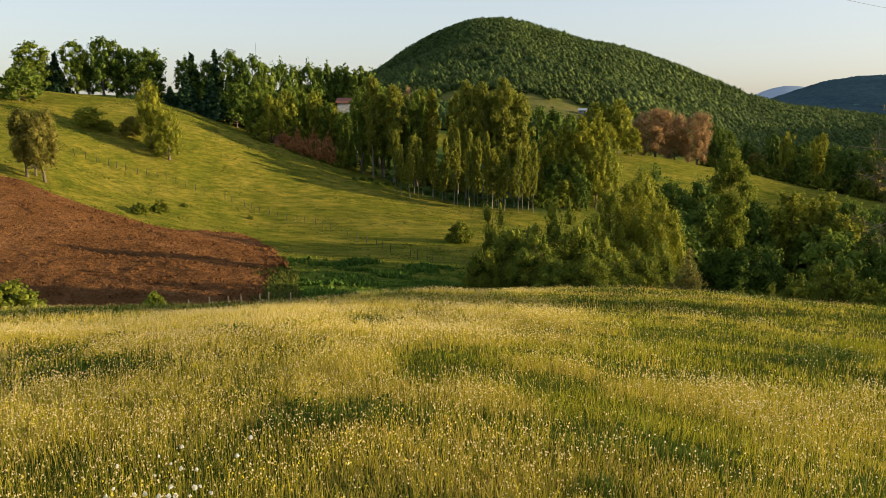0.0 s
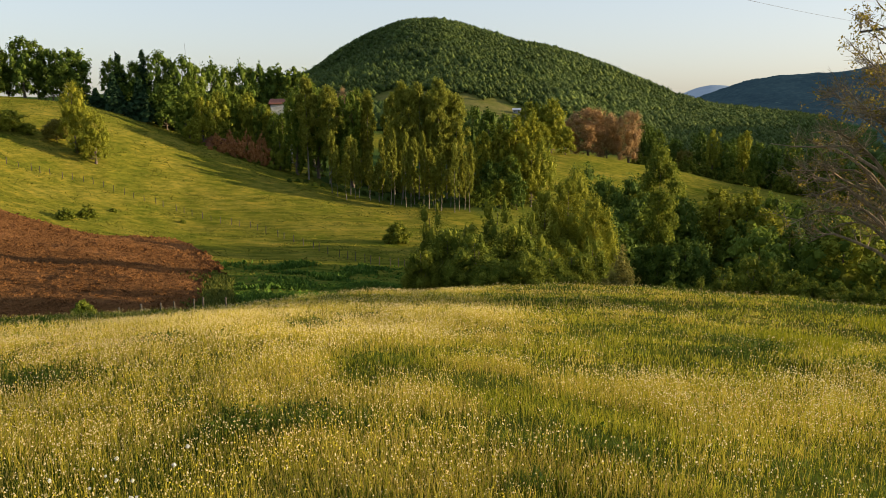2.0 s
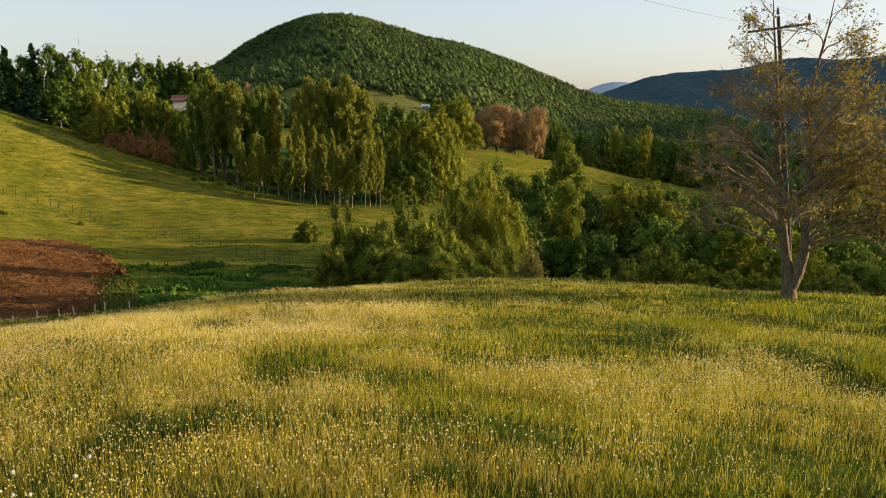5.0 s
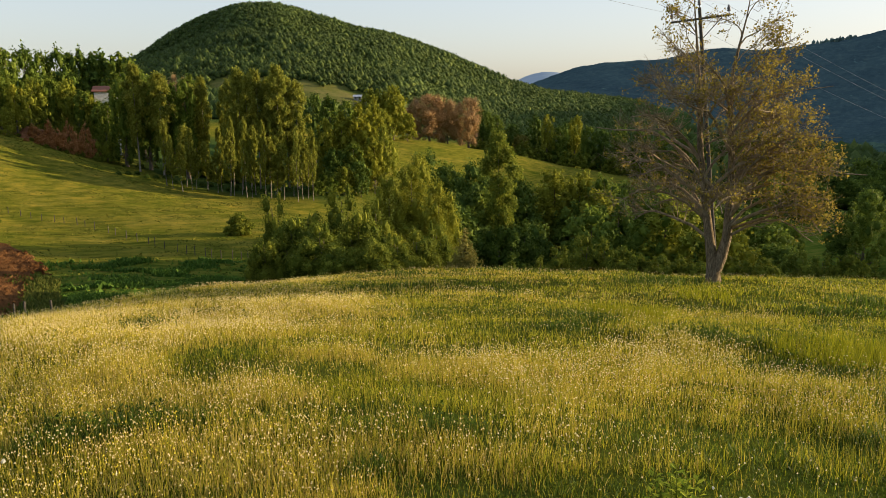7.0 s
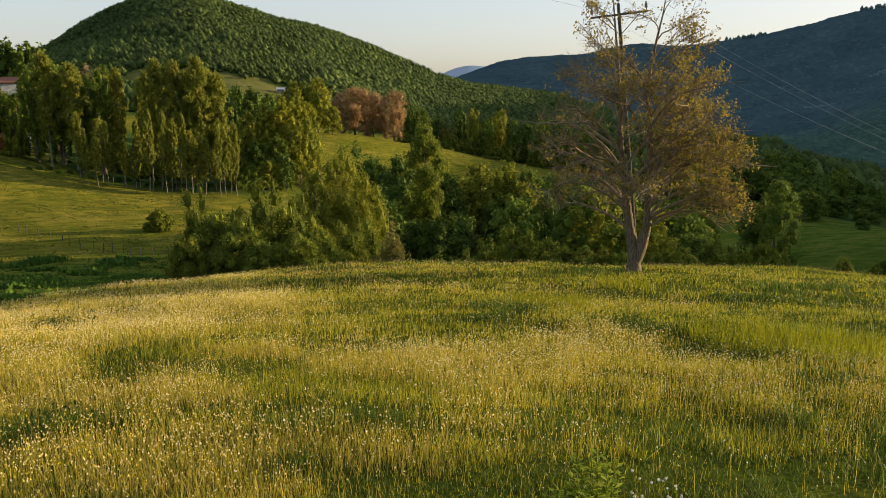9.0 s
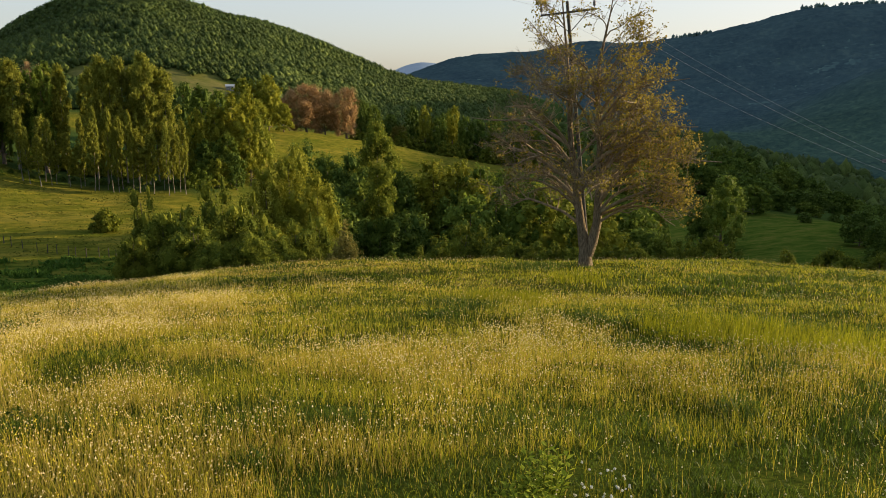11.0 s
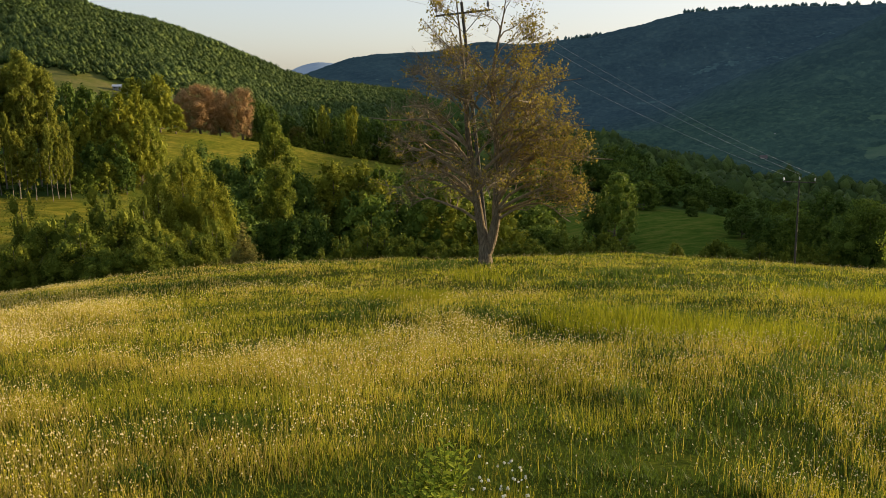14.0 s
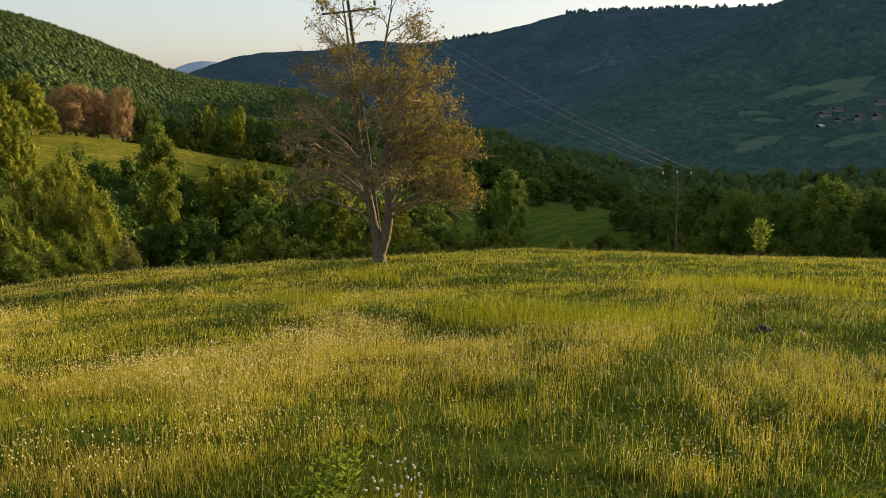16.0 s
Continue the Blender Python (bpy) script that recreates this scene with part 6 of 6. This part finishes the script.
for r0, r1, per, w in ((1.7, 5, 420, 0.0013), (5, 12, 210, 0.002), (12, 22, 60, 0.0034)):
    x, y = strew(rng, r0, r1, per)
    keep = rng.random(len(x)) < (0.35 + 0.65 * soft(fbm(x, y, 1.1, 67), 0.38, 0.62)) * (1 - 0.6 * lush(x, y)) * (1 - 0.85 * pocket(x, y)) * (1 - 0.5 * soft(polar(x, y)[0], 54, 66))
    x, y = x[keep], y[keep]
    stalk.append(blades(rng, x, y, 0.12 + 0.16 * rng.random(len(x)), 2 * w * np.ones(len(x)), 1, 0.25))
for name, bag, mat, label in (("meadow_grass", green, GRASS, "fresh green and yellow-green meadow grass"), ("deep_green_grass", deep, GRASS_DEEP, "deep green clumps of meadow grass and herbs"), ("dry_stalks", straw, STRAW, "straw-coloured dry stalks in the meadow"), ("flower_stalks", stalk, STALK, "thin green flower stalks in the meadow"),
                              ("tall_grass", tall_g, TALL, "patches of taller yellow-green grass"), ("seed_heads", fluff, FLUFF, "countless pale fluffy seed heads in the meadow"), ("white_seed_heads", cream, CREAM, "whitish fluffy seed heads in the greener meadow"), ("russet_seed_heads", russet, RUSSET, "reddish dry seed heads in the meadow"), ("yellow_flowers", gold, YELLOW, "small yellow flowers in the meadow")):
    tagged(meshed(name, merged(bag), mat), label, "grass" if "grass" in name or "stalk" in name else "flowers", kind="stuff")
x, y = strew(rng, 1.8, 24, 130)
keep = (soft(lush(x, y), 0.45, 1.0) * np.clip(1.3 - polar(x, y)[1] / 24, 0.25, 1) > rng.random(len(x)))
x, y = x[keep], y[keep]
up = np.tile([0.0, 0.0, 0.9], (len(x), 1))
tagged(meshed("meadow_herbs", leaf_cards(rng, np.stack([x, y, height(x, y) + 0.05 + 0.13 * rng.random(len(x))], -1), up, 2, 0.025, 0.011 + 0.0013 * np.repeat(polar(x, y)[1], 2)[:, None], 0.4), GRASS_DEEP), "broad-leaved dark green herbs between the grass", "herbs", kind="stuff")


# ---- small things on and round the meadow ----
def weed_plant(bearing, far, tall, wide, label):
    """A leafy broad-leaved herb: stems with pairs of pointed leaves."""
    rng = np.random.default_rng(int(bearing * 10 + far))
    thing = new("leafy_plant")
    thing.matrix_basis = Matrix.Translation(spot(bearing, far, -0.02))
    tagged(thing, label, "plant")
    leaf_v, leaf_f, n = [], [], 0
    for k in range(26):
        a, out = rng.random() * 6.28, wide / 2 * math.sqrt(rng.random())
        h = tall * (0.55 + 0.45 * rng.random()) * (1 - 0.3 * out / wide)
        tip = np.array([out * math.cos(a), out * math.sin(a), h])
        pts = np.array([[0.2 * tip[0], 0.2 * tip[1], 0], [0.6 * tip[0], 0.6 * tip[1], h * 0.5], tip])
        meshed("stem", tube(pts, [0.005, 0.004, 0.002], 5), LEAF, thing, True)
        for j in range(13):
            t = 0.2 + 0.8 * j / 12
            c = np.array([np.interp(t, [0, 0.5, 1], pts[:, q]) for q in range(3)])
            b = j * 2.4 + rng.random()
            l = 0.04 + 0.026 * rng.random()
            d = np.array([math.cos(b), math.sin(b), 0.35 + 0.4 * rng.random() - 0.3 * (1 - t)])
            d /= np.linalg.norm(d)
            w = np.cross(d, [0, 0, 1])
            w /= np.linalg.norm(w)
            q = [c, c + d * l * 0.45 + w * l * 0.27 + np.array([0, 0, 0.006]), c + d * l, c + d * l * 0.45 - w * l * 0.27 + np.array([0, 0, 0.006])]
            leaf_v += q
            leaf_f.append([n, n + 1, n + 2, n + 3])
            n += 4
    tagged(meshed("leaves", (np.array(leaf_v), np.array(leaf_f)), LEAF_HERB, thing), kind="stuff")
    return thing


weed_plant(37.0, 4.5, 0.46, 0.46, "fresh green leafy herb standing in the meadow")
weed_plant(35.4, 4.3, 0.25, 0.4, "low green leafy herb standing in the meadow")
weed_plant(38.8, 4.1, 0.2, 0.3, "low green leafy herb standing in the meadow")

PETAL = leaf_material("white_petal", (0.7, 0.7, 0.64), (0.86, 0.85, 0.8), through=0.3)
random.seed(9)


def white_flower(k, bb, far, h, size, label, group):
    thing = new("white_flower")
    thing.matrix_basis = Matrix.Translation(spot(bb, far)) @ Matrix.Rotation(random.uniform(0, 6), 4, "Z")
    tagged(thing, label, "flower", group)
    lean = random.uniform(-0.05, 0.05)
    meshed("stalk", tube([(0, 0, 0), (lean * 0.4, 0, h * 0.6), (lean, 0, h)], [0.003, 0.0025, 0.002], 5), GRASS, thing, True)
    rng = np.random.default_rng(k)
    d = rng.normal(size=(60, 3))
    d /= np.linalg.norm(d, axis=1)[:, None]
    meshed("flower_head", leaf_cards(rng, d * size + np.array([lean, 0, h]), d, 1, 0.001, size * 0.7, 0.2, corners=3), PETAL, thing)


for k in range(30):
    white_flower(k, random.uniform(38.6, 44.2), random.uniform(4.25, 4.9), random.uniform(0.1, 0.22), random.uniform(0.004, 0.0072), "white fluffy flower head on a thin stalk", "white flowers by the leafy herb")
for k in range(26):
    white_flower(50 + k, random.gauss(-19.5, 3.2), random.uniform(4.5, 6.2), random.uniform(0.16, 0.3), random.uniform(0.006, 0.011), "small white daisy-like flower among the grass", "white flowers in the dry grass")

# mole hill
bm = bmesh.new()
bmesh.ops.create_icosphere(bm, subdivisions=4, radius=1.0)
for v in bm.verts:
    k = 1 + 0.35 * (noise.noise(v.co * 2.2) + 0.5 * noise.noise(v.co * 6))
    v.co = Vector((v.co.x * 0.19 * k, v.co.y * 0.16 * k, v.co.z * 0.13 * k))
MOULD, nt, b = material("dark_mould", 0.95)
n2 = noise_tex(nt, 30.0, 5.0, 0.7)
nt.links.new(ramp(nt, n2, [(0.35, (0.028, 0.02, 0.013)), (0.65, (0.085, 0.06, 0.038))]), b.inputs["Base Color"])
bump(nt, b, n2, 0.8, 0.02)
hill = part("molehill", bm, MOULD, smooth=True)
hill.matrix_basis = Matrix.Translation(sight(64.8, -16.6, 2.0) + Vector((0, 0, 0.06))) @ Matrix.Scale(0.68, 4)
tagged(hill, "small mound of dark bare earth in the grass", "molehill")

# sapling beyond the crest
def sapling():
    rng = np.random.default_rng(3)
    thing = new("sapling")
    p = spot(63.1, 43.0, -0.05)
    thing.matrix_basis = Matrix.Translation(p)
    tagged(thing, "young sapling with bright yellow-green leaves", "tree")
    tall = EYE + 43 * math.tan(radians(-9.2)) - p.z
    pieces = [tube([(0, 0, 0), (0.02, 0, tall * 0.5), (0.0, 0.02, tall * 0.95)], [0.035, 0.025, 0.008], 6)]
    cs, os_ = [], []
    for k in range(30):
        h = tall * (0.3 + 0.65 * k / 29)
        a = k * 2.4
        l = 0.5 * math.sin(math.pi * (0.12 + 0.8 * k / 29)) * (0.7 + 0.5 * rng.random())
        e = np.array([l * math.cos(a), l * math.sin(a), h + l * 0.6])
        pieces.append(tube([(0, 0, h), tuple(e * 0.5 + np.array([0, 0, h]) * 0.5), tuple(e)], [0.012, 0.008, 0.003], 4))
        for q in (0.4, 0.7, 1.0):
            cs.append(e * q + np.array([0, 0, h]) * (1 - q))
            os_.append(e / np.linalg.norm(e))
    meshed("trunk", merged(pieces), BARK, thing, True)
    meshed("crown", leaf_cards(rng, np.array(cs), np.array(os_), 9, 0.09, 0.055), LEAF_BRIGHT, thing)


sapling()

# masts among the trees on the brow
for bb, far, top, bottom in ((-28.1, 238, 3.4, None), (-12.15, 252, 4.5, None), (-6.55, 256, 1.6, None)):
    p = spot(bb, far)
    tall = EYE + far * math.tan(radians(top)) - p.z
    ob = meshed("mast", merged([tube([(0, 0, -0.3), (0, 0, tall)], [0.07, 0.035], 8), tube([(0, 0, tall - 0.01), (0, 0, tall + 0.05)], [0.05, 0.002], 8)]), WOOD, smooth=True)
    ob.matrix_basis = Matrix.Translation(p) @ Matrix.Rotation(radians(-3 if bb < -20 else 0), 4, "Y")
    tagged(ob, "slim grey mast rising among the trees", "mast")

# far dirt track in the valley
TRACK, nt, b = material("dirt_track", 0.95)
nt.links.new(ramp(nt, noise_tex(nt, 0.3), [(0.3, (0.2, 0.18, 0.15)), (0.7, (0.34, 0.31, 0.26))]), b.inputs["Base Color"])


def track(name, stops, wide, label):
    bs, rs = zip(*stops)
    ts = np.linspace(0, len(bs) - 1, 60)
    tb, tr = cubic(ts, range(len(bs)), bs), cubic(ts, range(len(bs)), rs)
    x, y = tr * np.sin(np.radians(tb)), tr * np.cos(np.radians(tb))
    d = np.stack([np.gradient(x), np.gradient(y)], -1)
    d /= np.linalg.norm(d, axis=1)[:, None]
    v = []
    for s in (-1, -0.5, 0, 0.5, 1):
        qx, qy = x - d[:, 1] * s * wide / 2, y + d[:, 0] * s * wide / 2
        v.append(np.stack([qx, qy, height(qx, qy) + (0.5 if abs(s) < 1 else -0.6)], -1))
    me = np.stack(v, 1).reshape(-1, 3)
    return tagged(meshed(name, (me, grid_faces(60, 5)), TRACK, smooth=True), label, "track", kind="structure")


track("road", [(q, sight(q, e, 300).xy.length) for q, e in ((55.3, -3.3), (55.15, -3.7), (54.8, -4.1), (54.9, -4.5), (54.6, -4.9))], 3.2, "pale dirt track winding down the far slope")
